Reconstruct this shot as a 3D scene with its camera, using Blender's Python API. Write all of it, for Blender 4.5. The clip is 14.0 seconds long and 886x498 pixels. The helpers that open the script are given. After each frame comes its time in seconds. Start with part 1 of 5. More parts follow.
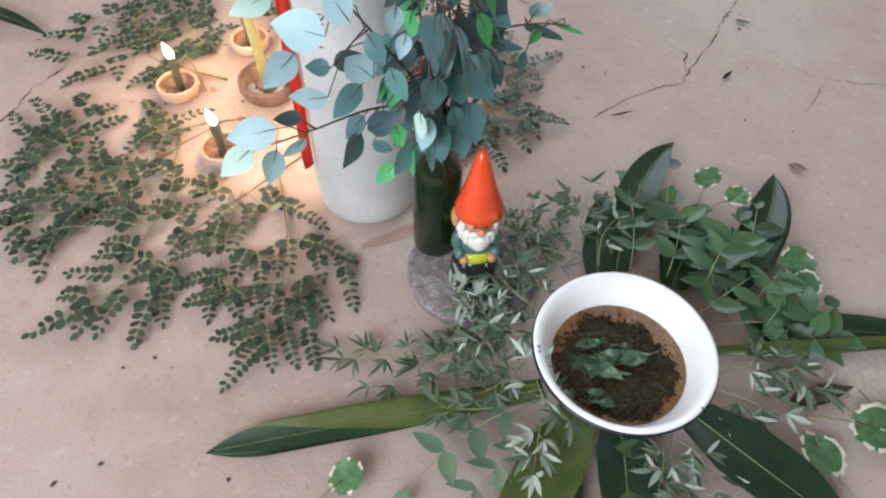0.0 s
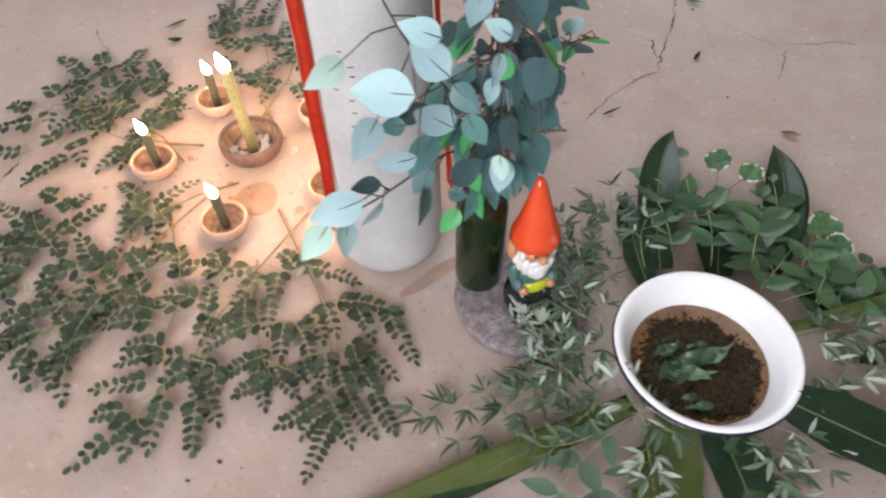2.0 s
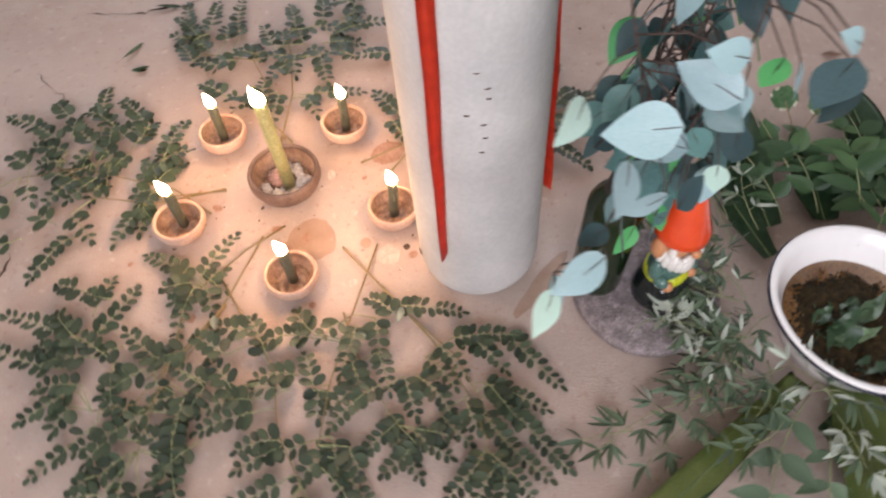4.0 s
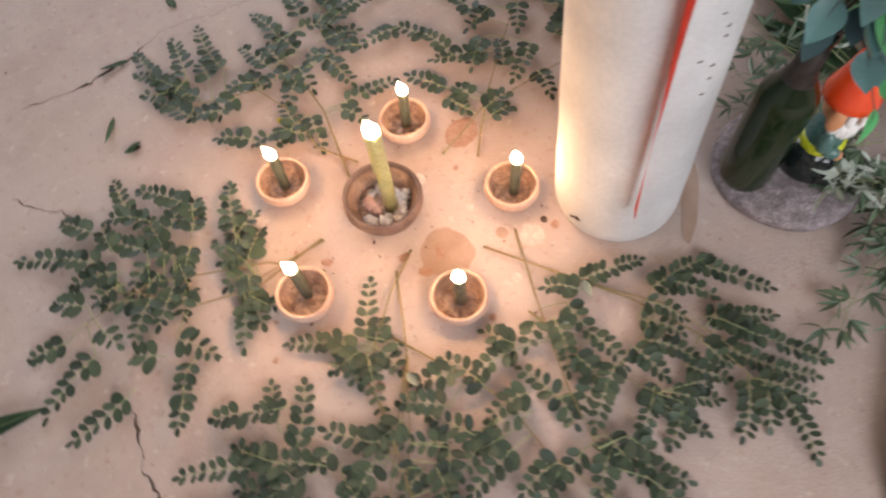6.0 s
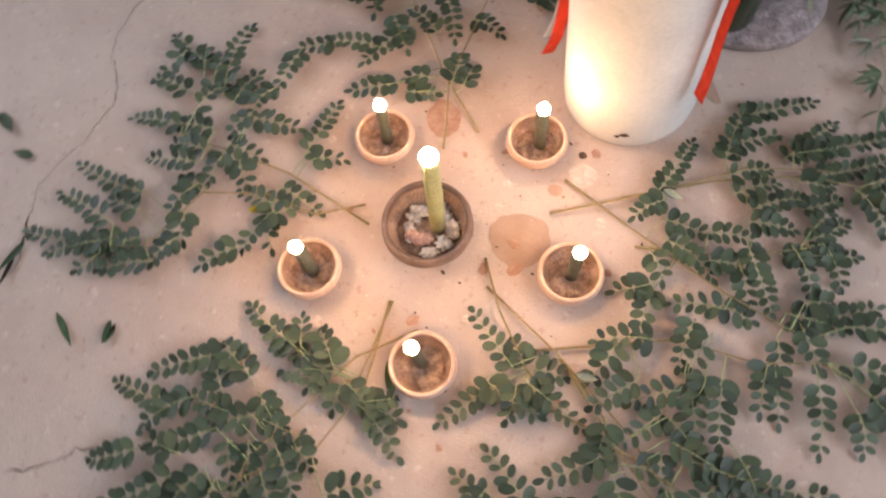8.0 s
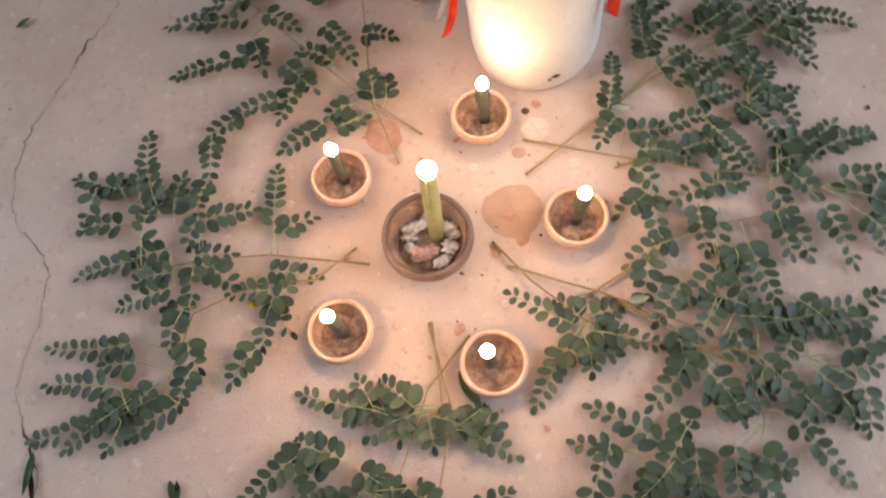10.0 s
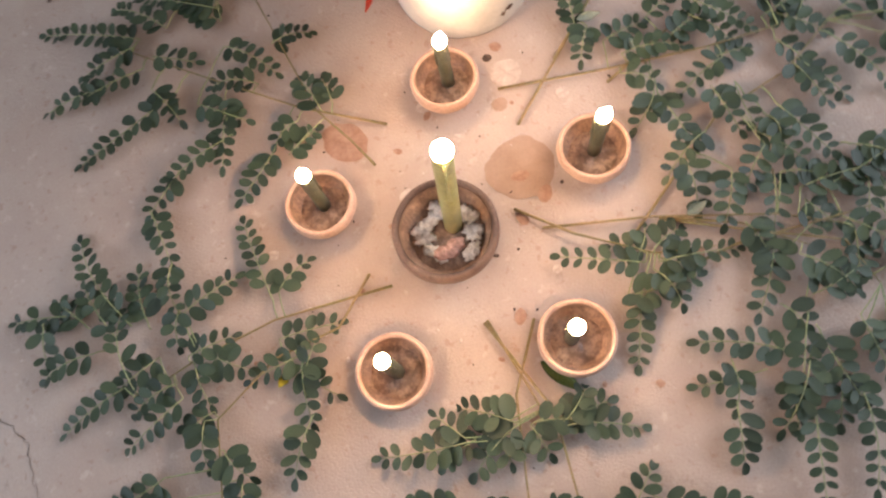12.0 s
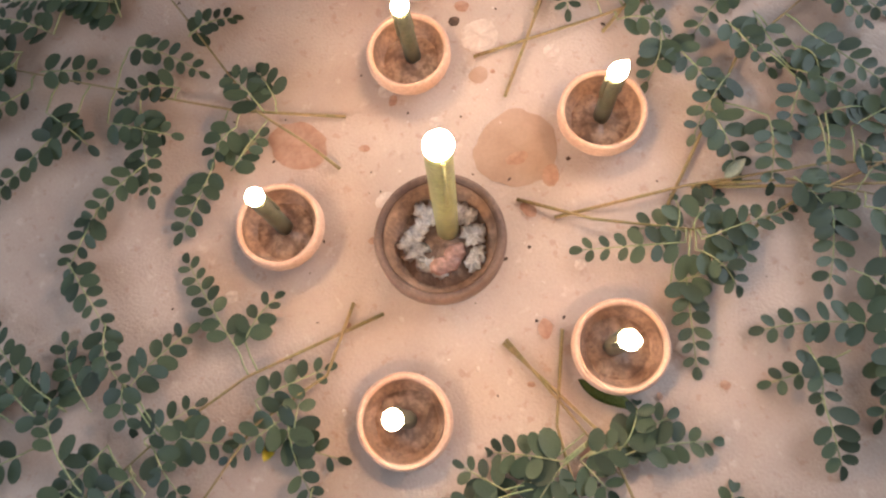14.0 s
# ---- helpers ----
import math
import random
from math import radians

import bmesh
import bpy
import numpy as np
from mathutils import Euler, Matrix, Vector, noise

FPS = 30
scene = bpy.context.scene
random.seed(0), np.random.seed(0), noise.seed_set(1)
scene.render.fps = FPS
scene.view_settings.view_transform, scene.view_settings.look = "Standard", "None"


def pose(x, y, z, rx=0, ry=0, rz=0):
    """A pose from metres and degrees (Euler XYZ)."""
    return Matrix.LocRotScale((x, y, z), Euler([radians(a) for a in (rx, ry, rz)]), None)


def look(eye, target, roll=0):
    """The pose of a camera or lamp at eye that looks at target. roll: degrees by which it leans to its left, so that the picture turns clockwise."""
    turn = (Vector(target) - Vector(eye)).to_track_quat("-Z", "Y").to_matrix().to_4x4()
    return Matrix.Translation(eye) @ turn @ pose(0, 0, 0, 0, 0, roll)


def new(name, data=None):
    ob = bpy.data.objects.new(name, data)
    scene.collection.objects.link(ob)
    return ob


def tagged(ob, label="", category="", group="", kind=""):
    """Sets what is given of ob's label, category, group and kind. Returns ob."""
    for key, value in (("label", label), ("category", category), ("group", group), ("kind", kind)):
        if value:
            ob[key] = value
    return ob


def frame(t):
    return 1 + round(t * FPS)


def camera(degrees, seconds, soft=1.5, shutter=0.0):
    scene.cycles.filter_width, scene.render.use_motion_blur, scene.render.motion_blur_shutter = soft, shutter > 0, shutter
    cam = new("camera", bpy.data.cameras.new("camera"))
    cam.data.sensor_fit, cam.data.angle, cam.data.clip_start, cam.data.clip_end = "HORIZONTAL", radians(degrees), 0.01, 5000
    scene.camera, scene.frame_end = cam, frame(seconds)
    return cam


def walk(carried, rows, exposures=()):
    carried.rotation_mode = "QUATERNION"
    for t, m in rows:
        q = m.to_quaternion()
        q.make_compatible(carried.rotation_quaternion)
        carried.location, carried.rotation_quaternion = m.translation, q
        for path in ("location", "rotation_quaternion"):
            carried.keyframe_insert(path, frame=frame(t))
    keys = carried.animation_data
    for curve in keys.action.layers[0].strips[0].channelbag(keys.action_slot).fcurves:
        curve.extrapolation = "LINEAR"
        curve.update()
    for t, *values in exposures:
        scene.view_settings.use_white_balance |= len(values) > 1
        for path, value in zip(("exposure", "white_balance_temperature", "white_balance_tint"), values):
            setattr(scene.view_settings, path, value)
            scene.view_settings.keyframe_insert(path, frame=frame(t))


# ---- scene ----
cam = camera(65.1, 14.0, soft=2.2, shutter=0.7)
PATH = [
    (0, (0.736, -1.006, 1.007), (0.36, 0.157, -0.575), 2.4),
    (0.5, (0.718, -1.002, 1.003), (0.358, 0.173, -0.575), 2.6),
    (1, (0.679, -0.995, 0.99), (0.371, 0.184, -0.597), 2.4),
    (1.5, (0.602, -0.986, 0.992), (0.379, 0.218, -0.59), 1.0),
    (2, (0.516, -0.989, 1.0), (0.36, 0.244, -0.567), -0.2),
    (2.5, (0.437, -0.99, 0.997), (0.319, 0.254, -0.565), -0.7),
    (2.7, (0.415, -0.984, 0.991), (0.297, 0.262, -0.569), -1.2),
    (4.8, (0.028, -0.698, 0.97), (0.297, 0.239, -0.777), -4.6),
    (5, (-0.013, -0.671, 0.977), (0.283, 0.23, -0.783), -6.0),
    (5.5, (-0.116, -0.623, 0.978), (0.256, 0.245, -0.786), -6.6),
    (6, (-0.183, -0.561, 0.968), (0.223, 0.262, -0.809), -7.2),
    (6.5, (-0.24, -0.443, 0.956), (0.206, 0.328, -0.835), -10.1),
    (7, (-0.281, -0.366, 0.924), (0.204, 0.3, -0.898), -12.2),
    (7.5, (-0.303, -0.299, 0.905), (0.244, 0.252, -0.938), -12.7),
    (7.7, (-0.316, -0.271, 0.905), (0.276, 0.222, -0.941), -11.3),
    (10, (-0.348, -0.075, 0.918), (0.348, 0.042, -0.953), -15.1),
    (10.5, (-0.305, -0.04, 0.919), (0.312, 0.013, -0.983), -15.3),
    (11, (-0.303, -0.009, 0.884), (0.336, -0.024, -1.011), -16.2),
    (11.5, (-0.279, 0.024, 0.859), (0.356, -0.017, -1.037), -19.5),
    (12, (-0.267, 0.038, 0.807), (0.347, -0.024, -1.096), -22.3),
    (12.5, (-0.234, 0.043, 0.775), (0.322, -0.041, -1.144), -22.9),
    (13, (-0.209, 0.052, 0.738), (0.314, -0.062, -1.189), -21.6),
    (13.5, (-0.204, 0.048, 0.701), (0.326, -0.071, -1.223), -23.3),
    (14, (-0.173, 0.05, 0.675), (0.321, -0.089, -1.258), -21.0),
]
walk(cam, [(t, look(eye, target, roll)) for t, eye, target, roll in PATH],
     exposures=((0, 0.56, 6500, 13), (2.5, 0.44, 6900, 19), (5, 0.21, 7100, 24), (6.5, 0.21, 6800, 18), (10, 0.16, 6560, 17), (14, 0.03, 6220, 12)))
# ---- light ----
world = bpy.data.worlds.new("world")
scene.world = world
world.use_nodes = True
wn = world.node_tree
sky = wn.nodes.new("ShaderNodeTexSky")
sky.sky_type, sky.sun_disc = "NISHITA", False
sky.sun_elevation, sky.sun_rotation = radians(50), radians(200)
wn.nodes["Background"].inputs[1].default_value = 0.08
wn.links.new(sky.outputs[0], wn.nodes["Background"].inputs[0])


def window_light(name, eye, target, w, h, watts, color):
    lamp = bpy.data.lights.new(name, "AREA")
    lamp.shape, lamp.size, lamp.size_y, lamp.energy, lamp.color = "RECTANGLE", w, h, watts, color
    ob = new(name, lamp)
    ob.matrix_world = look(eye, target)
    return ob


window_light("window_daylight_north", (0.4, 2.88, 1.75), (0.4, 0, 1.2), 2.2, 1.5, 50, (0.78, 0.90, 1.0))
window_light("window_daylight_south", (-0.3, -2.88, 1.75), (-0.3, 0, 1.2), 2.2, 1.5, 82, (0.86, 0.94, 1.0))


# ---- materials ----
def mat(name, a, b, scale=20.0, rough=0.6, bump=0.15, fine=250.0, metal=0.0, spec=0.5, island=0.0, random_shift=0.0, sub=0.0, coat=0.0, detail=6.0, lo=0.35, hi=0.65, fine_mix=0.25):
    """Two colours mixed by a coarse noise, a finer grain over it, roughness variation and a bump."""
    m = bpy.data.materials.new(name)
    m.use_nodes = True
    n, l = m.node_tree.nodes, m.node_tree.links
    bsdf = n["Principled BSDF"]
    co = n.new("ShaderNodeTexCoord")
    t1 = n.new("ShaderNodeTexNoise")
    t1.inputs["Scale"].default_value, t1.inputs["Detail"].default_value = scale, detail
    t2 = n.new("ShaderNodeTexNoise")
    t2.inputs["Scale"].default_value, t2.inputs["Detail"].default_value = fine, 3
    for t in (t1, t2):
        l.new(co.outputs["Object"], t.inputs["Vector"])
    ramp = n.new("ShaderNodeMapRange")
    ramp.inputs["From Min"].default_value, ramp.inputs["From Max"].default_value = lo, hi
    l.new(t1.outputs["Fac"], ramp.inputs["Value"])
    mix = n.new("ShaderNodeMix")
    mix.data_type = "RGBA"
    mix.inputs[6].default_value, mix.inputs[7].default_value = (*a, 1), (*b, 1)
    l.new(ramp.outputs[0], mix.inputs[0])
    col = mix.outputs[2]
    hsv = n.new("ShaderNodeHueSaturation")
    add = n.new("ShaderNodeMapRange")
    add.inputs["From Min"].default_value, add.inputs["From Max"].default_value = 0.3, 0.7
    add.inputs["To Min"].default_value, add.inputs["To Max"].default_value = 1 - fine_mix, 1 + fine_mix
    l.new(t2.outputs["Fac"], add.inputs["Value"])
    l.new(add.outputs[0], hsv.inputs["Value"])
    l.new(col, hsv.inputs["Color"])
    col = hsv.outputs[0]
    if random_shift:
        info = n.new("ShaderNodeObjectInfo")
        h2 = n.new("ShaderNodeHueSaturation")
        mr, mh = n.new("ShaderNodeMapRange"), n.new("ShaderNodeMapRange")
        mr.inputs["To Min"].default_value, mr.inputs["To Max"].default_value = 1 - random_shift, 1 + random_shift
        mh.inputs["To Min"].default_value, mh.inputs["To Max"].default_value = 0.5 + random_shift * 0.05, 0.5 - random_shift * 0.05
        l.new(info.outputs["Random"], mr.inputs["Value"])
        l.new(info.outputs["Random"], mh.inputs["Value"])
        l.new(mr.outputs[0], h2.inputs["Value"])
        l.new(mh.outputs[0], h2.inputs["Hue"])
        l.new(col, h2.inputs["Color"])
        col = h2.outputs[0]
    l.new(col, bsdf.inputs["Base Color"])
    rr = n.new("ShaderNodeMapRange")
    rr.inputs["To Min"].default_value, rr.inputs["To Max"].default_value = max(rough - 0.12, 0.02), min(rough + 0.12, 1)
    l.new(t2.outputs["Fac"], rr.inputs["Value"])
    l.new(rr.outputs[0], bsdf.inputs["Roughness"])
    bsdf.inputs["Metallic"].default_value = metal
    bsdf.inputs["Specular IOR Level"].default_value = spec
    bsdf.inputs["Coat Weight"].default_value = coat
    bsdf.inputs["Coat Roughness"].default_value = 0.12
    if sub:
        bsdf.inputs["Subsurface Weight"].default_value = sub
        bsdf.inputs["Subsurface Radius"].default_value = (0.012, 0.007, 0.003)
        bsdf.inputs["Subsurface Scale"].default_value = 1.0
    if bump:
        bp = n.new("ShaderNodeBump")
        bp.inputs["Strength"].default_value, bp.inputs["Distance"].default_value = bump, 0.002
        s = n.new("ShaderNodeMath")
        s.operation = "MULTIPLY_ADD"
        s.inputs[1].default_value = 1.5
        l.new(t1.outputs["Fac"], s.inputs[0])
        l.new(t2.outputs["Fac"], s.inputs[2])
        l.new(s.outputs[0], bp.inputs["Height"])
        l.new(bp.outputs[0], bsdf.inputs["Normal"])
    return m


def emitter(name, color, strength):
    m = bpy.data.materials.new(name)
    m.use_nodes = True
    n, l = m.node_tree.nodes, m.node_tree.links
    n.remove(n["Principled BSDF"])
    e = n.new("ShaderNodeEmission")
    e.inputs[0].default_value, e.inputs[1].default_value = (*color, 1), strength
    clear, both = n.new("ShaderNodeBsdfTransparent"), n.new("ShaderNodeAddShader")
    l.new(e.outputs[0], both.inputs[0])
    l.new(clear.outputs[0], both.inputs[1])
    l.new(both.outputs[0], n["Material Output"].inputs[0])
    return m


def glassy(name, color, rough, ior=1.5):
    m = bpy.data.materials.new(name)
    m.use_nodes = True
    b = m.node_tree.nodes["Principled BSDF"]
    b.inputs["Base Color"].default_value = (*color, 1)
    b.inputs["Roughness"].default_value, b.inputs["IOR"].default_value = rough, ior
    b.inputs["Transmission Weight"].default_value = 0.35
    return m


M_CLAY = mat("terracotta_clay", (0.49, 0.31, 0.23), (0.58, 0.40, 0.31), 22, 0.75, 0.12, fine_mix=0.12)
# mottled brown, darker than M_CLAY
M_CLAY_IN = mat("mottled_clay_inside", (0.21, 0.125, 0.085), (0.37, 0.235, 0.165), 60, 0.5, 0.4)
M_DARK_CLAY = mat("dark_fired_clay", (0.10, 0.058, 0.045), (0.18, 0.115, 0.09), 25, 0.6, 0.3)
M_RESIDUE = mat("wax_residue", (0.21, 0.125, 0.085), (0.38, 0.25, 0.18), 80, 0.35, 0.5, lo=0.42, hi=0.6)
M_FLOUR = mat("white_flour", (0.62, 0.55, 0.50), (0.85, 0.80, 0.76), 120, 0.9, 0.9, 700)
M_CANDLE = mat("green_wax", (0.085, 0.092, 0.062), (0.115, 0.120, 0.082), 40, 0.4, 0.1, sub=0.15)
M_TALL_CANDLE = mat("pale_green_wax", (0.25, 0.26, 0.12), (0.32, 0.32, 0.16), 30, 0.4, 0.08, sub=0.3)
M_WICK = mat("burnt_wick", (0.01, 0.01, 0.01), (0.03, 0.02, 0.02), 200, 0.9, 0)
M_FLAME = emitter("candle_flame", (1.0, 0.78, 0.45), 40)
M_PLASTER = mat("white_painted_cement", (0.44, 0.44, 0.44), (0.56, 0.555, 0.545), 9, 0.75, 0.25, 160, fine_mix=0.06)
M_RED = mat("red_ribbon_cloth", (0.62, 0.05, 0.02), (0.75, 0.075, 0.03), 60, 0.55, 0.1, 900, fine_mix=0.08)
M_WHITE_CLOTH = mat("white_ribbon_cloth", (0.74, 0.73, 0.72), (0.82, 0.81, 0.80), 60, 0.7, 0.1, 900, fine_mix=0.05)
M_ENAMEL = mat("white_enamel", (0.86, 0.87, 0.89), (0.90, 0.90, 0.91), 14, 0.16, 0.01, 60, fine_mix=0.015)
M_STONE = mat("grey_granite", (0.15, 0.125, 0.13), (0.28, 0.24, 0.25), 70, 0.85, 0.5, 420, lo=0.36, hi=0.66, fine_mix=0.55)
M_BOTTLE = glassy("dark_green_glass", (0.012, 0.030, 0.009), 0.04)
M_WALL = mat("pale_wall_paint", (0.50, 0.46, 0.42), (0.58, 0.53, 0.48), 4, 0.85, 0.2)
M_CEIL = mat("ceiling_paint", (0.58, 0.56, 0.53), (0.64, 0.62, 0.58), 4, 0.9, 0.2)


# ---- mesh helpers ----
def mesh_from(name, bm, material, smooth=True):
    me = bpy.data.meshes.new(name)
    bmesh.ops.recalc_face_normals(bm, faces=bm.faces[:])
    bm.to_mesh(me)
    bm.free()
    for p in me.polygons:
        p.use_smooth = smooth
    for m in material if isinstance(material, (list, tuple)) else (material,):
        me.materials.append(m)
    return me


def part(name, bm, material, parent, label="", smooth=True):
    ob = new(name, mesh_from(name, bm, material, smooth))
    ob.parent = parent
    return tagged(ob, label)


def thing(name, m, label, category, group="", kind=""):
    ob = new(name)
    ob.matrix_world = m
    ob.empty_display_size = 0.02
    return tagged(ob, label, category, group, kind)


def lathe(profile, seg=40, wobble=0.0, seed=0):
    """Turn a list of (radius, height) round z; a radius of 0 closes the end."""
    bm = bmesh.new()
    rings = []
    for r, z in profile:
        if r <= 1e-6:
            rings.append([bm.verts.new((0, 0, z))])
            continue
        ring = []
        for i in range(seg):
            a = 2 * math.pi * i / seg
            k = 1 + wobble * noise.noise(Vector((math.cos(a) * 1.3 + seed, math.sin(a) * 1.3, z * 25)))
            ring.append(bm.verts.new((r * k * math.cos(a), r * k * math.sin(a), z)))
        rings.append(ring)
    for p, q in zip(rings, rings[1:]):
        for i in range(seg):
            j = (i + 1) % seg
            if len(p) == 1 and len(q) > 1:
                bm.faces.new((p[0], q[j], q[i]))
            elif len(q) == 1 and len(p) > 1:
                bm.faces.new((p[i], p[j], q[0]))
            elif len(p) > 1:
                bm.faces.new((p[i], p[j], q[j], q[i]))
    return bm


def tube(points, radii, seg=8, bm=None):
    """A tapered round rod through points."""
    bm = bm or bmesh.new()
    points = [Vector(p) for p in points]
    rings = []
    for i, p in enumerate(points):
        d = (points[min(i + 1, len(points) - 1)] - points[max(i - 1, 0)]).normalized()
        s = d.cross(Vector((0.13, 0.21, 1)))
        s = s.normalized() if s.length > 1e-4 else Vector((1, 0, 0))
        u = s.cross(d)
        r = radii[i] if isinstance(radii, (list, tuple)) else radii
        rings.append([bm.verts.new(p + r * (math.cos(2 * math.pi * k / seg) * s + math.sin(2 * math.pi * k / seg) * u)) for k in range(seg)])
    for a, b in zip(rings, rings[1:]):
        for k in range(seg):
            bm.faces.new((a[k], a[(k + 1) % seg], b[(k + 1) % seg], b[k]))
    bm.faces.new(rings[0][::-1])
    bm.faces.new(rings[-1])
    return bm


def box(bm, x0, x1, y0, y1, z0, z1):
    v = [bm.verts.new((x, y, z)) for z in (z0, z1) for y in (y0, y1) for x in (x0, x1)]
    for f in ((0, 2, 3, 1), (4, 5, 7, 6), (0, 1, 5, 4), (2, 6, 7, 3), (0, 4, 6, 2), (1, 3, 7, 5)):
        bm.faces.new([v[i] for i in f])
    return bm


# ---- floor and room ----
def floor_material():
    m = bpy.data.materials.new("packed_cement_floor")
    m.use_nodes = True
    n, l = m.node_tree.nodes, m.node_tree.links
    b = n["Principled BSDF"]
    co = n.new("ShaderNodeTexCoord")

    def noise_tex(scale, detail=6, rough=0.55):
        t = n.new("ShaderNodeTexNoise")
        t.inputs["Scale"].default_value, t.inputs["Detail"].default_value, t.inputs["Roughness"].default_value = scale, detail, rough
        l.new(co.outputs["Object"], t.inputs["Vector"])
        return t.outputs["Fac"]

    def ranged(v, a, c, lo=0.0, hi=1.0):
        r = n.new("ShaderNodeMapRange")
        for k, x in zip(("From Min", "From Max", "To Min", "To Max"), (a, c, lo, hi)):
            r.inputs[k].default_value = x
        l.new(v, r.inputs["Value"])
        return r.outputs[0]

    def mixed(f, x, y):
        k = n.new("ShaderNodeMix")
        k.data_type = "RGBA"
        l.new(f, k.inputs[0])
        for s, c in ((6, x), (7, y)):
            if isinstance(c, tuple):
                k.inputs[s].default_value = (*c, 1)
            else:
                l.new(c, k.inputs[s])
        return k.outputs[2]

    broad, mid, grain, spots = noise_tex(2.2, 5), noise_tex(11, 8, 0.65), noise_tex(320, 3), noise_tex(26, 4)
    col = mixed(ranged(broad, 0.38, 0.62), (0.40, 0.305, 0.262), (0.45, 0.365, 0.328))
    col = mixed(ranged(mid, 0.40, 0.70, 0.0, 0.55), col, (0.52, 0.44, 0.39))
    col = mixed(ranged(spots, 0.66, 0.74, 0.0, 0.5), col, (0.24, 0.16, 0.12))
    col = mixed(ranged(grain, 0.35, 0.75, 0.0, 0.25), col, (0.30, 0.225, 0.19))
    flecks, chalk = noise_tex(75, 4, 0.6), noise_tex(48, 5, 0.6)
    col = mixed(ranged(flecks, 0.60, 0.66, 0.0, 0.45), col, (0.33, 0.205, 0.15))
    col = mixed(ranged(chalk, 0.60, 0.68, 0.0, 0.4), col, (0.58, 0.50, 0.46))
    l.new(col, b.inputs["Base Color"])
    l.new(ranged(mid, 0.3, 0.7, 0.55, 0.8), b.inputs["Roughness"])
    b.inputs["Specular IOR Level"].default_value = 0.35
    bp = n.new("ShaderNodeBump")
    bp.inputs["Strength"].default_value, bp.inputs["Distance"].default_value = 0.35, 0.004
    s = n.new("ShaderNodeMath")
    s.operation = "MULTIPLY_ADD"
    s.inputs[1].default_value = 2.5
    l.new(mid, s.inputs[0])
    l.new(grain, s.inputs[2])
    l.new(s.outputs[0], bp.inputs["Height"])
    l.new(bp.outputs[0], b.inputs["Normal"])
    return m


M_FLOOR = floor_material()


def build_room():
    x0, x1, y0, y1, h, w = -3.0, 3.4, -3.0, 3.0, 2.8, 0.15
    bm = bmesh.new()
    box(bm, x0 - w, x1 + w, y0 - w, y1 + w, -0.12, 0.0)
    tagged(new("floor", mesh_from("floor", bm, M_FLOOR, False)), "cracked pinkish brown packed cement floor, dusty and stained", "floor", kind="structure")
    bm = bmesh.new()
    box(bm, x0 - w, x1 + w, y0 - w, y1 + w, h, h + 0.12)
    tagged(new("ceiling", mesh_from("ceiling", bm, M_CEIL, False)), "plain pale painted ceiling of the room", "ceiling", kind="structure")
    for name, a, c in (("wall_east", x1, x1 + w), ("wall_west", x0 - w, x0)):
        bm = bmesh.new()
        box(bm, a, c, y0 - w, y1 + w, 0, h)
        tagged(new(name, mesh_from(name, bm, M_WALL, False)), "plain pale painted plaster wall", "wall", kind="structure")
    for name, a, c, wx in (("wall_north", y1, y1 + w, 0.4), ("wall_south", y0 - w, y0, -0.3)):
        bm = bmesh.new()
        for b in ((x0, wx - 1.15, 0, h), (wx + 1.15, x1, 0, h), (wx - 1.15, wx + 1.15, 0, 0.95), (wx - 1.15, wx + 1.15, 2.55, h)):
            box(bm, b[0], b[1], a, c, b[2], b[3])
        tagged(new(name, mesh_from(name, bm, M_WALL, False)), "plain pale painted plaster wall with a window opening", "wall", kind="structure")


build_room()


# ---- pillar with ribbons ----
PX, PY, PR = 0.318, -0.188, 0.096
LEANING = Matrix.Translation((PX, PY, 0)) @ Matrix.Rotation(radians(3.0), 4, Vector((-0.72, -0.69, 0)))


def build_pillar():
    root = thing("pillar", LEANING, "white painted cement pillar with scuffs and a rounded foot, standing on the floor", "pillar")
    prof = [(0, 0.0), (PR - 0.030, 0.0), (PR - 0.016, 0.003), (PR - 0.007, 0.010), (PR - 0.002, 0.022), (PR, 0.04)]
    prof += [(PR + 0.004 * k / 12, 0.04 + 0.9 * k / 12) for k in range(1, 13)] + [(PR - 0.004, 0.948), (0, 0.95)]
    part("shaft", lathe(prof, 64, 0.012, 3), M_PLASTER, root)
    spot = mat("dark_chip", (0.10, 0.045, 0.025), (0.05, 0.025, 0.02), 90, 0.9, 0.4)
    # small chips and scuffs in the paint
    rng = random.Random(5)
    marks = [(192, 0.052, 0.0075, 0.0045), (186, 0.047, 0.004, 0.003)]
    marks += [(265 + rng.uniform(-8, 8), 0.34 + k * 0.021 + rng.uniform(-0.006, 0.006), 0.006, 0.0016) for k in range(7)]
    for az, z, w, hh in marks:
        bm = bmesh.new()
        c = bm.verts.new((PR + 0.0032, 0, 0))
        ring = [bm.verts.new((PR + 0.0008, math.cos(k * math.pi / 4) * w * rng.uniform(0.7, 1.2), math.sin(k * math.pi / 4) * hh * rng.uniform(0.7, 1.2))) for k in range(8)]
        for k in range(8):
            bm.faces.new((c, ring[k], ring[(k + 1) % 8]))
        ob = part("chip", bm, spot, root, "dark chip in the paint")
        ob.matrix_basis = pose(0, 0, z, 0, 0, az)
    return root


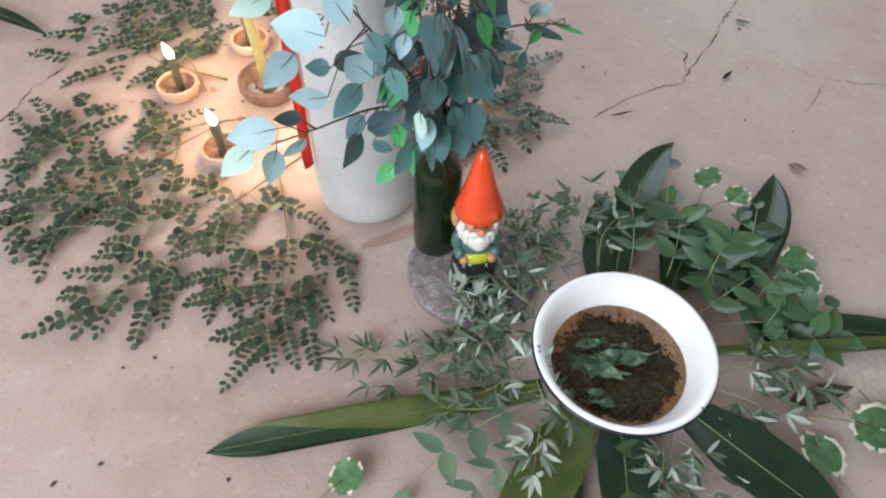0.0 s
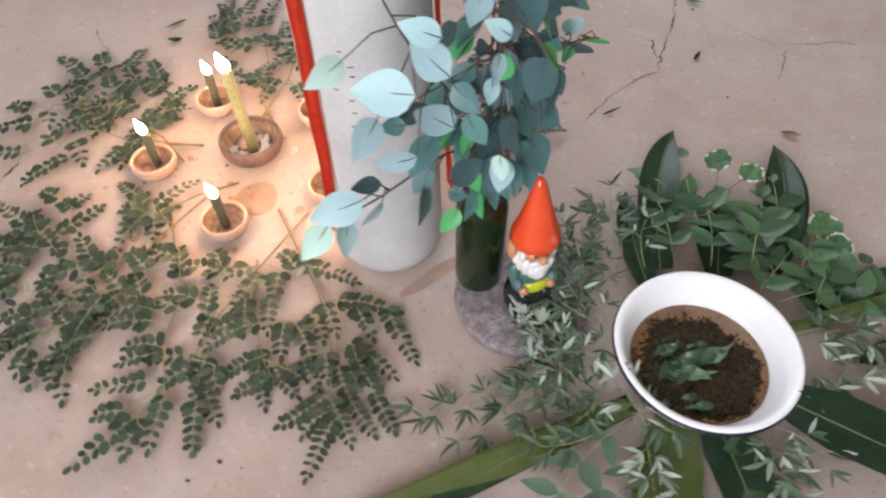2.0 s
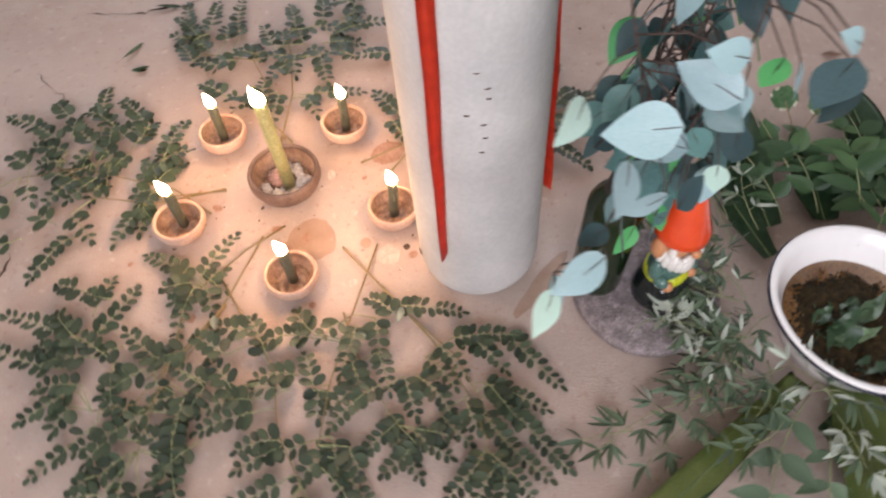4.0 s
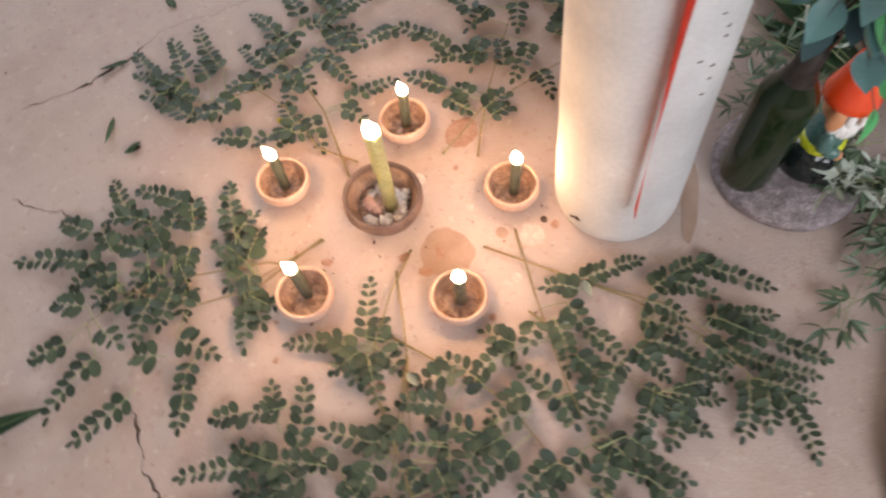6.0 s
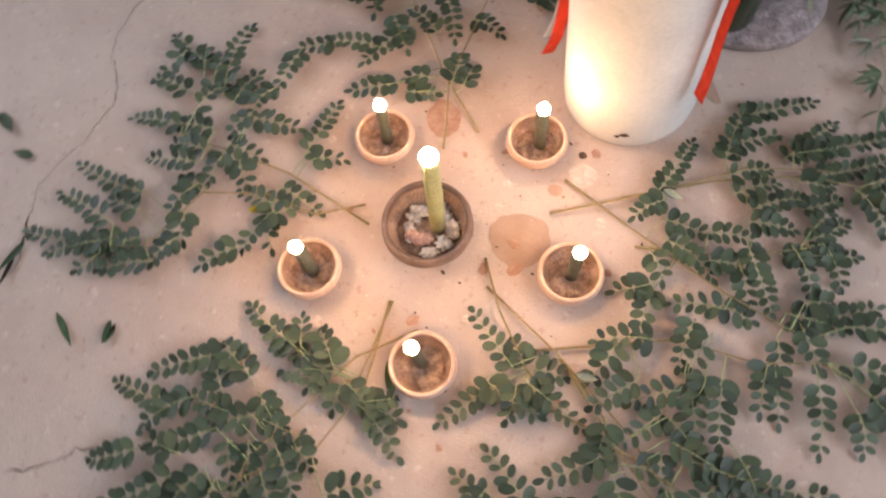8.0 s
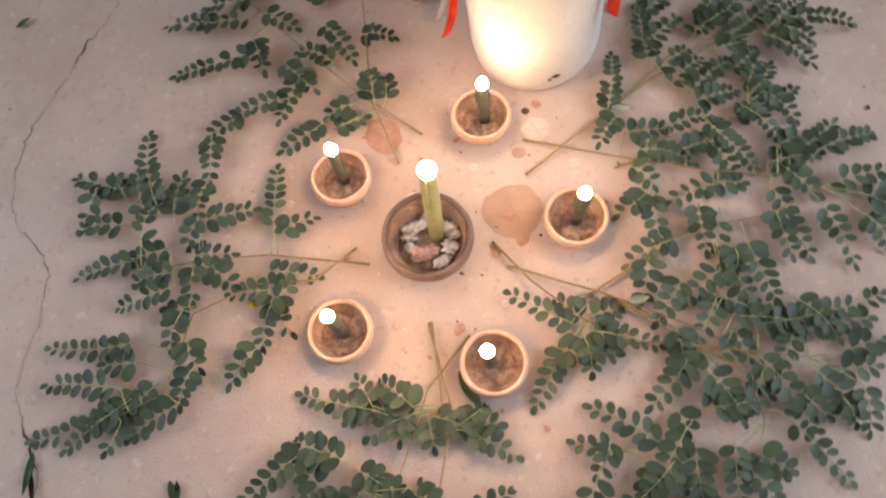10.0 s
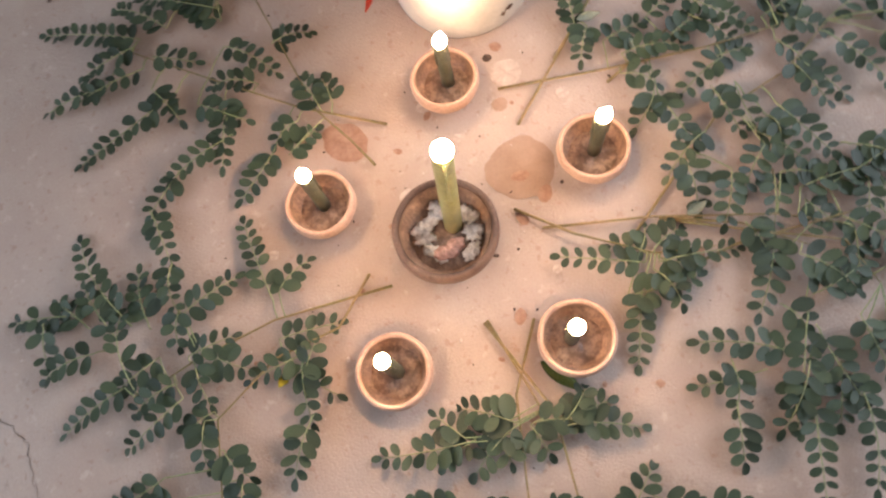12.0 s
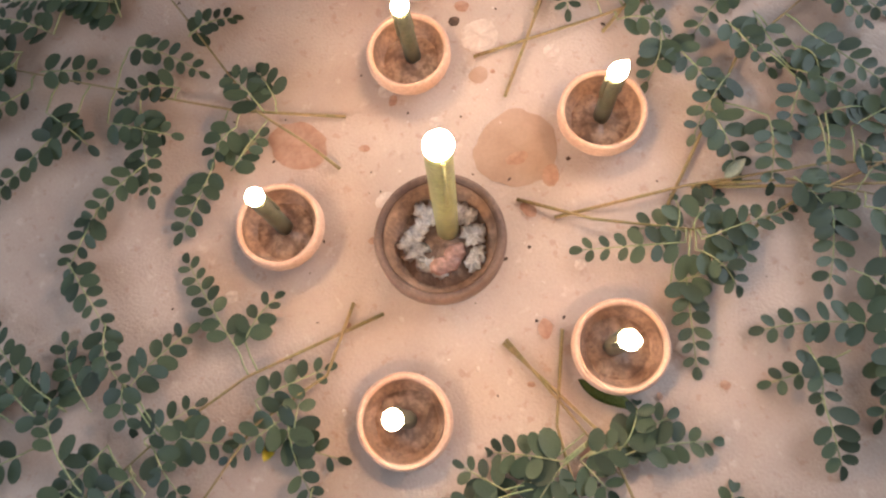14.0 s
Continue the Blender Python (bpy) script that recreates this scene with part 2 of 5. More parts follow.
def build_ribbon(az, z_end, width, lift, turn, label, two_tone, taper, curl=1.6):
    root = thing("ribbon", LEANING @ pose(0, 0, 0, 0, 0, az), label, "ribbon", group="ribbons on the pillar")

    def strip(name, off, w, material, z_low, out):
        bm = bmesh.new()
        rows = []
        n = 22
        for i in range(n + 1):
            s = i / n
            z = 0.945 + (z_low - 0.945) * s
            loose = max(0, s - 0.55) / 0.45
            a = radians(turn[0] + (turn[1] - turn[0]) * min(1, max(0, s - 0.35) / 0.65))
            half = w / 2 * (1 - taper * loose)
            y = off + 0.002 * math.sin(s * 5)
            dx, dy = math.sin(a) * half, math.cos(a) * half
            r = PR + 0.0060 + out + lift * loose ** curl + abs(dx) + 0.0012 * math.sin(i * 1.3)
            rows.append([bm.verts.new((r - dx + 0.0, y - dy, z)), bm.verts.new((r + 0.001, y, z)), bm.verts.new((r + dx, y + dy, z + 0.004 * loose))])
        for p, q in zip(rows, rows[1:]):
            for k in (0, 1):
                bm.faces.new((p[k], p[k + 1], q[k + 1], q[k]))
        bmesh.ops.solidify(bm, geom=bm.faces[:], thickness=0.0012)
        part(name, bm, material, root)

    strip("red_band", 0.0, width, M_RED, z_end, 0.0)
    if two_tone:
        strip("white_band", -width * 0.75, width * 0.7, M_WHITE_CLOTH, z_end + 0.012, 0.012)


build_pillar()
build_ribbon(238, 0.132, 0.019, 0.003, (-26, -84), "bright red cloth ribbon hanging down the pillar", False, 0.05)
build_ribbon(11, 0.125, 0.024, 0.006, (-10, -25), "bright red cloth ribbon hanging loose down the pillar", False, 0.1)
build_ribbon(84, 0.030, 0.026, 0.026, (0, 45), "red and white cloth ribbon with a loose end on the pillar", True, 0.2, 7)


# ---- clay bowls and candles ----
BOWLS = [(0.184, -0.092, 0.001, -0.004), (0.009, -0.205, 0.001, -0.002), (-0.180, -0.072, 0.004, 0.004), (-0.117, 0.127, 0.0, -0.002), (0.110, 0.119, 0.002, -0.002)]


def bowl_profile(r, h, t):
    outer = [(0, 0.0), (r * 0.62, 0.0), (r * 0.72, h * 0.06), (r * 0.93, h * 0.32), (r * 1.03, h * 0.62), (r * 1.02, h * 0.86), (r * 0.99, h * 0.97), (r * 0.955, h)]
    inner = [(r - t, h * 0.985), (r - t * 1.45, h * 0.9), (r - t * 1.4, h * 0.6), (r * 0.66, h * 0.22), (r * 0.4, h * 0.16), (0, h * 0.15)]
    return outer, inner


def build_bowl(name, m, r, h, t, outer_mat, inner_mat, label, group, seed):
    root = thing(name, m, label, "bowl", group)
    o, i = bowl_profile(r, h, t)
    part("shell", lathe(o + i[:2], 48, 0.02, seed), outer_mat, root)
    part("inner_lining", lathe([(r - t * 1.45 - 0.0006, h * 0.88)] + [(a - 0.0006, z + 0.0006) for a, z in i[2:]], 48, 0.02, seed), inner_mat, root, "mottled brown inside of the bowl")
    # lumpy wax and ash at the bottom
    bm = lathe([(r * 0.70, h * 0.30), (r * 0.6, h * 0.36), (r * 0.4, h * 0.38), (r * 0.2, h * 0.40), (0, h * 0.40)], 36)
    for v in bm.verts:
        v.co.z += h * 0.12 * noise.noise(v.co * 120 + Vector((seed, 0, 0)))
    part("wax_residue", bm, M_RESIDUE, root, "brown melted wax and ash")
    return root


def build_candle(m, r, h, wax, label, seed, watts, group=""):
    root = thing("candle", m, label, "candle", group)
    rng = random.Random(seed)
    bm = lathe([(0, 0), (r, 0), (r * 1.0, h * 0.5), (r * 0.98, h * 0.93), (r * 0.90, h * 0.985), (r * 0.6, h * 0.985), (0, h * 0.955)], 24, 0.04, seed)
    part("wax_stick", bm, wax, root)
    for k in range(1 if r > 0.009 else 3):
        a, L = rng.uniform(0, 6.28), rng.uniform(0.2, 0.45) * h
        x, y = math.cos(a) * r * 0.97, math.sin(a) * r * 0.97
        part("wax_drip", tube([(x, y, h * 0.97), (x * 1.08, y * 1.08, h * 0.97 - L * 0.5), (x * 1.05, y * 1.05, h * 0.97 - L)], [r * 0.16, r * 0.14, r * 0.22], 8), wax, root)
    part("wick", tube([(0, 0, h * 0.95), (0.0003, 0, h * 0.95 + 0.007), (0.001, 0, h * 0.95 + 0.012)], 0.0007, 6), M_WICK, root, "short burnt black wick")
    fh, fr = 0.036 + 0.6 * r * (r > 0.009), 0.0086 + 0.22 * r * (r > 0.009)
    bm = lathe([(0, 0), (fr * 0.55, fh * 0.06), (fr * 0.95, fh * 0.2), (fr, fh * 0.33), (fr * 0.75, fh * 0.55), (fr * 0.4, fh * 0.78), (fr * 0.12, fh * 0.95), (0, fh)], 20)
    for v in bm.verts:
        v.co += Vector((-0.007 * (v.co.z / fh) ** 1.5, -0.002 * (v.co.z / fh) ** 1.5, h * 0.97 - 0.002))
    part("flame", bm, M_FLAME, root, "bright yellow white candle flame")
    lamp = bpy.data.lights.new("flame_light", "POINT")
    lamp.energy, lamp.color, lamp.shadow_soft_size = watts, (1.0, 0.55, 0.28), 0.008
    lo = new("flame_light", lamp)
    lo.location = m @ Vector((0.001, 0, h + 0.012))
    return root


for k, (bx, by, dx, dy) in enumerate(BOWLS):
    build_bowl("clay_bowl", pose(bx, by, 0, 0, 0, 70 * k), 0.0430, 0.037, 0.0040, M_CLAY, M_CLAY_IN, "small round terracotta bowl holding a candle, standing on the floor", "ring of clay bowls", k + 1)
    build_candle(pose(bx + dx, by + dy, 0.012, 1.5 * math.sin(k * 2.1), 1.5 * math.cos(k * 1.7), 0), 0.0084, 0.088, M_CANDLE, "short lit dark green candle standing in a clay bowl", 20 + k, 0.52, "candles in the small bowls")
build_bowl("large_clay_bowl", pose(0, 0, 0, 0, 0, 20), 0.062, 0.052, 0.0050, M_DARK_CLAY, M_CLAY_IN, "larger dark brown clay bowl with a tall candle, in the middle", "", 9)
build_candle(pose(0.007, -0.012, 0.016, 2.5, -1.5, 0), 0.0108, 0.216, M_TALL_CANDLE, "tall lit pale green candle in the large clay bowl", 40, 1.05)


# ---- stone, bottle and basin ----
def build_stone():
    bm = lathe([(0, 0), (0.105, 0), (0.113, 0.006), (0.116, 0.018), (0.111, 0.030), (0.100, 0.036), (0.05, 0.038), (0, 0.038)], 56, 0.03, 7)
    ob = new("stone_disc", mesh_from("stone_disc", bm, M_STONE))
    ob.matrix_world = pose(0.566, -0.305, 0)
    tagged(ob, "round grey speckled granite disc lying on the floor", "stone")


def build_bottle():
    root = thing("bottle", pose(0.487, -0.281, 0.038), "dark green glass wine bottle used as a vase", "bottle")
    r = 0.040
    o = [(0, 0.004), (r * 0.8, 0.0), (r * 0.96, 0.003), (r, 0.012), (r, 0.175), (r * 0.97, 0.188), (r * 0.8, 0.203), (r * 0.52, 0.222), (r * 0.40, 0.24), (r * 0.37, 0.285), (r * 0.43, 0.287), (r * 0.43, 0.302), (r * 0.36, 0.304)]
    i = [(r * 0.27, 0.302), (r * 0.27, 0.24), (r * 0.42, 0.222), (r * 0.70, 0.203), (r * 0.87, 0.188), (r * 0.90, 0.175), (r * 0.90, 0.014), (r * 0.6, 0.012), (0, 0.02)]
    part("glass_body", lathe(o + i, 48), M_BOTTLE, root)
    foil = mat("dark_foil_sleeve", (0.02, 0.016, 0.014), (0.04, 0.03, 0.026), 60, 0.45, 0.15)
    part("neck_sleeve", lathe([(r * 0.56, 0.219), (r * 0.44, 0.238), (r * 0.41, 0.286), (r * 0.385, 0.2865)], 36), foil, root, "dark foil sleeve round the neck")
    part("lip_ring", lathe([(r * 0.435, 0.288), (r * 0.47, 0.290), (r * 0.47, 0.299), (r * 0.435, 0.301)], 36), M_BOTTLE, root, "raised glass ring round the mouth")
    return root


def build_basin():
    root = thing("enamel_basin", pose(0.838, -0.420, 0.0) @ Matrix.Diagonal((0.97, 0.97, 1, 1)), "white enamel basin full of brown herbal water, on the floor", "basin")
    R, H = 0.140, 0.105
    o = [(0, 0.004), (0.085, 0.003), (0.092, 0.006), (0.112, 0.045), (0.126, 0.085), (R - 0.004, H - 0.004), (R, H - 0.001), (R + 0.001, H + 0.002), (R - 0.003, H + 0.0035)]
    i = [(R - 0.010, H), (0.121, 0.084), (0.101, 0.050), (0.088, 0.010), (0.08, 0.007), (0, 0.007)]
    part("shell", lathe(o + i, 72, 0.006, 2), M_ENAMEL, root)
    # dark blue ring just below the top of the rim
    navy = mat("dark_blue_rim_line", (0.012, 0.015, 0.03), (0.02, 0.025, 0.045), 40, 0.25, 0.02)
    ring = [(R + 0.0015 + 0.0022 * math.cos(a), H - 0.0035 + 0.0022 * math.sin(a)) for a in (math.pi * k / 5 for k in range(-5, 6))]
    part("rim_edge", lathe(ring, 72, 0.006, 2), navy, root, "thin dark blue line under the rim")
    water = mat("brown_herb_water", (0.34, 0.185, 0.075), (0.25, 0.115, 0.04), 18, 0.08, 0.0, spec=0.5)
    part("water", lathe([(0.1045, 0.0565), (0.1065, 0.0610), (0, 0.0610)], 64), water, root, "brown herbal water with floating scraps")
    return root


build_stone()
build_bottle()
build_basin()


# ---- leaf materials ----
def leaf_mat(name, a, b, rough=0.45, shift=0.25, trans=0.25, scale=60, under=None):
    m = mat(name, a, b, scale, rough, 0.12, 500, random_shift=shift, fine_mix=0.12)
    n, l = m.node_tree.nodes, m.node_tree.links
    bsdf, out = n["Principled BSDF"], n["Material Output"]
    tr = n.new("ShaderNodeBsdfTranslucent")
    col = bsdf.inputs["Base Color"].links[0].from_socket
    l.new(col, tr.inputs[0])
    mx = n.new("ShaderNodeMixShader")
    mx.inputs[0].default_value = trans
    l.new(bsdf.outputs[0], mx.inputs[1])
    l.new(tr.outputs[0], mx.inputs[2])
    l.new(mx.outputs[0], out.inputs[0])
    return m


M_MORINGA = leaf_mat("moringa_leaf", (0.023, 0.043, 0.024), (0.046, 0.072, 0.040), 0.55, 0.45, 0.10)
M_MORINGA_STEM = mat("moringa_stalk", (0.20, 0.26, 0.13), (0.29, 0.30, 0.16), 60, 0.6, 0.2)
M_STEM_BROWN = mat("cut_green_brown_stem", (0.17, 0.15, 0.06), (0.26, 0.18, 0.09), 50, 0.65, 0.3)
M_EUC = leaf_mat("blue_green_leaf", (0.045, 0.128, 0.134), (0.100, 0.215, 0.220), 0.34, 0.5, 0.15)
M_EUC_PALE = leaf_mat("pale_mint_leaf", (0.44, 0.68, 0.60), (0.54, 0.76, 0.70), 0.42, 0.1, 0.2)
# blue green leaf with its daylight sheen put into a paler base colour
M_EUC_SHEEN = leaf_mat("pale_sheen_blue_leaf", (0.28, 0.47, 0.51), (0.40, 0.58, 0.62), 0.36, 0.15, 0.2)
M_EUC_BRIGHT = leaf_mat("bright_green_leaf", (0.06, 0.38, 0.12), (0.10, 0.50, 0.18), 0.4, 0.15, 0.25)
M_TWIG = mat("dark_brown_twig", (0.05, 0.035, 0.03), (0.10, 0.07, 0.06), 80, 0.7, 0.3)
M_STRAP_DARK = leaf_mat("dark_glossy_strap_leaf", (0.028, 0.070, 0.034), (0.048, 0.105, 0.052), 0.3, 0.2, 0.1, 25)
M_STRAP_OLIVE = leaf_mat("olive_strap_leaf", (0.13, 0.19, 0.055), (0.20, 0.25, 0.09), 0.24, 0.15, 0.2, 18)
M_MIDRIB = mat("pale_midrib", (0.10, 0.16, 0.06), (0.15, 0.20, 0.09), 60, 0.5, 0.1)
M_ROSE = leaf_mat("mid_green_leaf", (0.038, 0.100, 0.040), (0.068, 0.150, 0.064), 0.42, 0.35, 0.2)
M_PALM = leaf_mat("grey_green_narrow_leaf", (0.065, 0.11, 0.065), (0.11, 0.165, 0.10), 0.55, 0.35, 0.15)
M_GREY_LEAF = leaf_mat("pale_grey_green_leaf", (0.085, 0.150, 0.090), (0.130, 0.205, 0.130), 0.5, 0.3, 0.2)
M_SILVER = leaf_mat("silvery_leaf_underside", (0.36, 0.43, 0.36), (0.50, 0.56, 0.49), 0.6, 0.15, 0.15)
M_VAR = leaf_mat("variegated_leaf_centre", (0.045, 0.13, 0.05), (0.09, 0.20, 0.09), 0.4, 0.3, 0.2, 90)
M_VAR_EDGE = leaf_mat("cream_leaf_edge", (0.55, 0.56, 0.42), (0.72, 0.72, 0.60), 0.5, 0.1, 0.2)
M_HERB_DARK = mat("soaked_dark_herb", (0.012, 0.011, 0.006), (0.048, 0.030, 0.012), 110, 0.45, 0.4, spec=0.15)


# ---- leaf shapes ----
def blade(length, width, shape, rows=6, fold=0.25, curl=0.0, sway=0.0, bm=None, m=None, cols=2, ripple=0.0, thick=0.0, seed=0, rounded=False):
    """A leaf blade along +x with its underside down: shape(s) gives the half width as a share, fold lifts the sides, curl lifts the tip."""
    bm = bm or bmesh.new()
    m = m or Matrix()
    grid = []
    for i in range(rows + 1):
        s = (1 - math.cos(math.pi * i / rows)) / 2 if rounded else i / rows
        w = width / 2 * max(shape(s), 0.02)
        a = curl * s
        x = length * (math.sin(a) / a * s if abs(a) > 1e-6 else s)
        z0 = length * ((1 - math.cos(a)) / a * s if abs(a) > 1e-6 else 0)
        row = []
        for j in range(-cols, cols + 1):
            u = j / cols
            y = u * w + sway * s * s
            z = z0 + abs(u) * w * fold + ripple * width * math.sin(s * 9 + seed + (3 if u > 0 else 0)) * abs(u) * 0.5
            row.append(bm.verts.new(m @ Vector((x, y, z))))
        grid.append(row)
    made = []
    for p, q in zip(grid, grid[1:]):
        for j in range(2 * cols):
            made.append(bm.faces.new((p[j], p[j + 1], q[j + 1], q[j])))
    if thick:
        bmesh.ops.solidify(bm, geom=made, thickness=thick)
    return bm


def oval(s):
    return min(1.0, 2.05 * math.sqrt(max(0.0, s ** 1.15 * (1 - s))))


def ovate(s):
    return math.sin(math.pi * s ** 0.72) ** 0.9 if s < 1 else 0.0


def lance(s):
    return math.sin(math.pi * s ** 0.8) ** 0.95 if s < 1 else 0.0


def strap(s):
    return min(1, 0.55 + s * 1.6) * (1 - max(0, (s - 0.45) / 0.55) ** 2.2)


def orient(base, tip, roll=0.0):
    """The pose of a blade that runs from base to tip, rolled about itself by degrees, its upper face up."""
    b, t = Vector(base), Vector(tip)
    x = (t - b).normalized()
    y = Vector((0, 0, 1)).cross(x)
    y = y.normalized() if y.length > 1e-3 else Vector((0, 1, 0))
    z = x.cross(y)
    r = Matrix((x, y, z)).transposed().to_4x4()
    return Matrix.Translation(b) @ r @ Matrix.Rotation(radians(roll), 4, "X")


def facing(base, tip, way, roll=0.0):
    """As orient(), with the upper face turned towards way."""
    b, t = Vector(base), Vector(tip)
    x = (t - b).normalized()
    z = Vector(way)
    z = (z - x * z.dot(x)).normalized()
    r = Matrix((x, z.cross(x), z)).transposed().to_4x4()
    return Matrix.Translation(b) @ r @ Matrix.Rotation(radians(roll), 4, "X")


def shared(name, bm, material):
    return mesh_from(name, bm, material)


LEAFLETS = [shared("leaflet", blade(1.0, w, oval, 6, f, c, cols=1, rounded=True), M_MORINGA) for w, f, c in ((0.64, 0.12, 0.12), (0.72, 0.22, -0.2), (0.58, 0.1, 0.25), (0.68, 0.18, 0.0))]
NARROW = [shared("leaflet", blade(1.0, w, lance, 6, f, c, cols=1), M_PALM) for w, f, c in ((0.20, 0.2, -0.3), (0.17, 0.4, 0.4), (0.23, 0.3, -0.6))]
NARROW_PALE = [shared("leaflet", blade(1.0, w, lance, 6, f, c, cols=1), M_SILVER) for w, f, c in ((0.20, 0.4, -0.9), (0.17, 0.6, 1.1), (0.24, 0.3, 0.4))]
ROSE_LEAFLETS = [shared("leaflet", blade(1.0, w, ovate, 8, f, c, cols=2, ripple=0.04, seed=k), M_ROSE) for k, (w, f, c) in enumerate(((0.50, 0.2, -0.3), (0.56, 0.3, 0.2), (0.46, 0.12, -0.5)))]

GREY_LEAFLETS = [shared("leaflet", blade(1.0, w, ovate, 8, f, c, cols=2, ripple=0.04, seed=k), M_GREY_LEAF) for k, (w, f, c) in enumerate(((0.46, 0.2, -0.3), (0.52, 0.3, 0.2), (0.42, 0.12, -0.5)))]


def place(name, mesh, parent, m, size, label=""):
    ob = new(name, mesh)
    ob.parent = parent
    ob.matrix_basis = m @ Matrix.Diagonal((size, size, size, 1))
    return tagged(ob, label)


def curve_points(a, b, bend, n, z0, z1, arch):
    """n + 1 points from a to b on the plan, bowed sideways by bend, at heights from z0 to z1 with an arch between."""
    a, b = Vector((*a, 0)), Vector((*b, 0))
    d = b - a
    side = Vector((-d.y, d.x, 0))
    out = []
    for i in range(n + 1):
        s = i / n
        p = a + d * s + side * bend * 4 * s * (1 - s)
        p.z = z0 + (z1 - z0) * s + arch * 4 * s * (1 - s)
        out.append(p)
    return out


def along(points, s):
    k = s * (len(points) - 1)
    i = min(int(k), len(points) - 2)
    p = points[i].lerp(points[i + 1], k - i)
    d = (points[i + 1] - points[i]).normalized()
    return p, d


def leaflet_row(parent, pts, start, size, spacing, rng, meshes, angle=58, terminal=True):
    length = sum((q - p).length for p, q in zip(pts, pts[1:]))
    n = max(2, round(length * (1 - start) / spacing))
    for i in range(n):
        s = start + (1 - start) * (i + 0.4) / n
        p, d = along(pts, s)
        taper = 1.20 - 0.62 * i / n
        for sgn in (-1, 1):
            if rng.random() < 0.04:
                continue
            a = radians(sgn * (angle + rng.uniform(-8, 8)))
            way = Vector((d.x * math.cos(a) - d.y * math.sin(a), d.x * math.sin(a) + d.y * math.cos(a), rng.uniform(-0.16, 0.16)))
            L = size * taper * rng.uniform(0.88, 1.12)
            base = p + way.normalized() * 0.0012
            tipz = max(0.0025, base.z + way.z * L)
            way.z = (tipz - base.z) / L
            place("leaflet", rng.choice(meshes), parent, orient(base, base + way, rng.uniform(-18, 18)), L)
    p, d = pts[-1], (pts[-1] - pts[-2]).normalized()
    if terminal:
        place("leaflet", rng.choice(meshes), parent, orient(p, p + d, rng.uniform(-20, 20)), size * 0.72)


def nearest_on(poly, p):
    best = None
    for a, b in zip(poly, poly[1:]):
        d = b - a
        s = min(max((p - a).dot(d) / max(d.length_squared, 1e-9), 0), 1)
        q = a + d * s
        if best is None or (q - p).length < (best - p).length:
            best = q
    return best


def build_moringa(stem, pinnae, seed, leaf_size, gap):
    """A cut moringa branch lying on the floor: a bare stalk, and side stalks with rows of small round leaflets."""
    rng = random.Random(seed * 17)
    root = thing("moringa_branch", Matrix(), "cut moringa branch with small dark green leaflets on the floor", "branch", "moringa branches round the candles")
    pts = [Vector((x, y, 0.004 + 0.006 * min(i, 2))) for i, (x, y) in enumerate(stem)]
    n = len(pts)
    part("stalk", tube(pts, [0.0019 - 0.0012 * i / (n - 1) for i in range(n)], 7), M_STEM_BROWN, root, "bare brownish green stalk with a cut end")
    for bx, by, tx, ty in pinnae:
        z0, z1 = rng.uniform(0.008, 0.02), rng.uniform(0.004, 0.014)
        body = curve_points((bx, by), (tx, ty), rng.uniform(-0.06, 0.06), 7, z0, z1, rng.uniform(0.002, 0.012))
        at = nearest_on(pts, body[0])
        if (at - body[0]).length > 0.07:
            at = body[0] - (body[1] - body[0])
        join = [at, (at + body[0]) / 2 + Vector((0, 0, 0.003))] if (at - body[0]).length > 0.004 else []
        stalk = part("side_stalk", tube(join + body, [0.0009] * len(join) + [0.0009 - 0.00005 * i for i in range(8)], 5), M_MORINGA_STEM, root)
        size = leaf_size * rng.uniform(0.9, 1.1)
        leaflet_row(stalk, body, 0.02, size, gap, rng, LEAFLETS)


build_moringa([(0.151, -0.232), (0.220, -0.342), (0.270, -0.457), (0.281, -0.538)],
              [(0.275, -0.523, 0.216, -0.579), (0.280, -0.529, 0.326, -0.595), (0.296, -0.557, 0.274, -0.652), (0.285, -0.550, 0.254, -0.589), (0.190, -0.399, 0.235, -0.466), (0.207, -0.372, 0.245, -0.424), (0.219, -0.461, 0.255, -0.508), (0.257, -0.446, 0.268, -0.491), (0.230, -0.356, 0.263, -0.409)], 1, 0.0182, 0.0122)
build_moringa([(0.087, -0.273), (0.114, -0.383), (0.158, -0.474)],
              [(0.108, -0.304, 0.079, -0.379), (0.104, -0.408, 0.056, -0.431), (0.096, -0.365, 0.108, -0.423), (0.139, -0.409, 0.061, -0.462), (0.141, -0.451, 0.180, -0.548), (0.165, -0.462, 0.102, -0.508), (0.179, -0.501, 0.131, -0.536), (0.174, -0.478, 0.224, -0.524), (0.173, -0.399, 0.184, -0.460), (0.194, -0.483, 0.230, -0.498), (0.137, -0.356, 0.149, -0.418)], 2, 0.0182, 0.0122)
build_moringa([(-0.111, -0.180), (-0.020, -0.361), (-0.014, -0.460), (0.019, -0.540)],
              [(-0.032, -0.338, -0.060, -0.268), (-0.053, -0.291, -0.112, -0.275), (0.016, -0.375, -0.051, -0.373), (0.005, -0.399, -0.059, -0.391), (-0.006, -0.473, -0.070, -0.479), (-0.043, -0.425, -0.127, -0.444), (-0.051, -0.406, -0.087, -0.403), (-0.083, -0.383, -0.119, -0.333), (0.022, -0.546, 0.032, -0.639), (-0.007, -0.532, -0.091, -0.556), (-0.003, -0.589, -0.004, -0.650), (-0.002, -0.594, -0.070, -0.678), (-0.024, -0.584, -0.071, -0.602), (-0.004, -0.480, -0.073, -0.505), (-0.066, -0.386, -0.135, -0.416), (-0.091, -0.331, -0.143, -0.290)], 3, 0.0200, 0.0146)
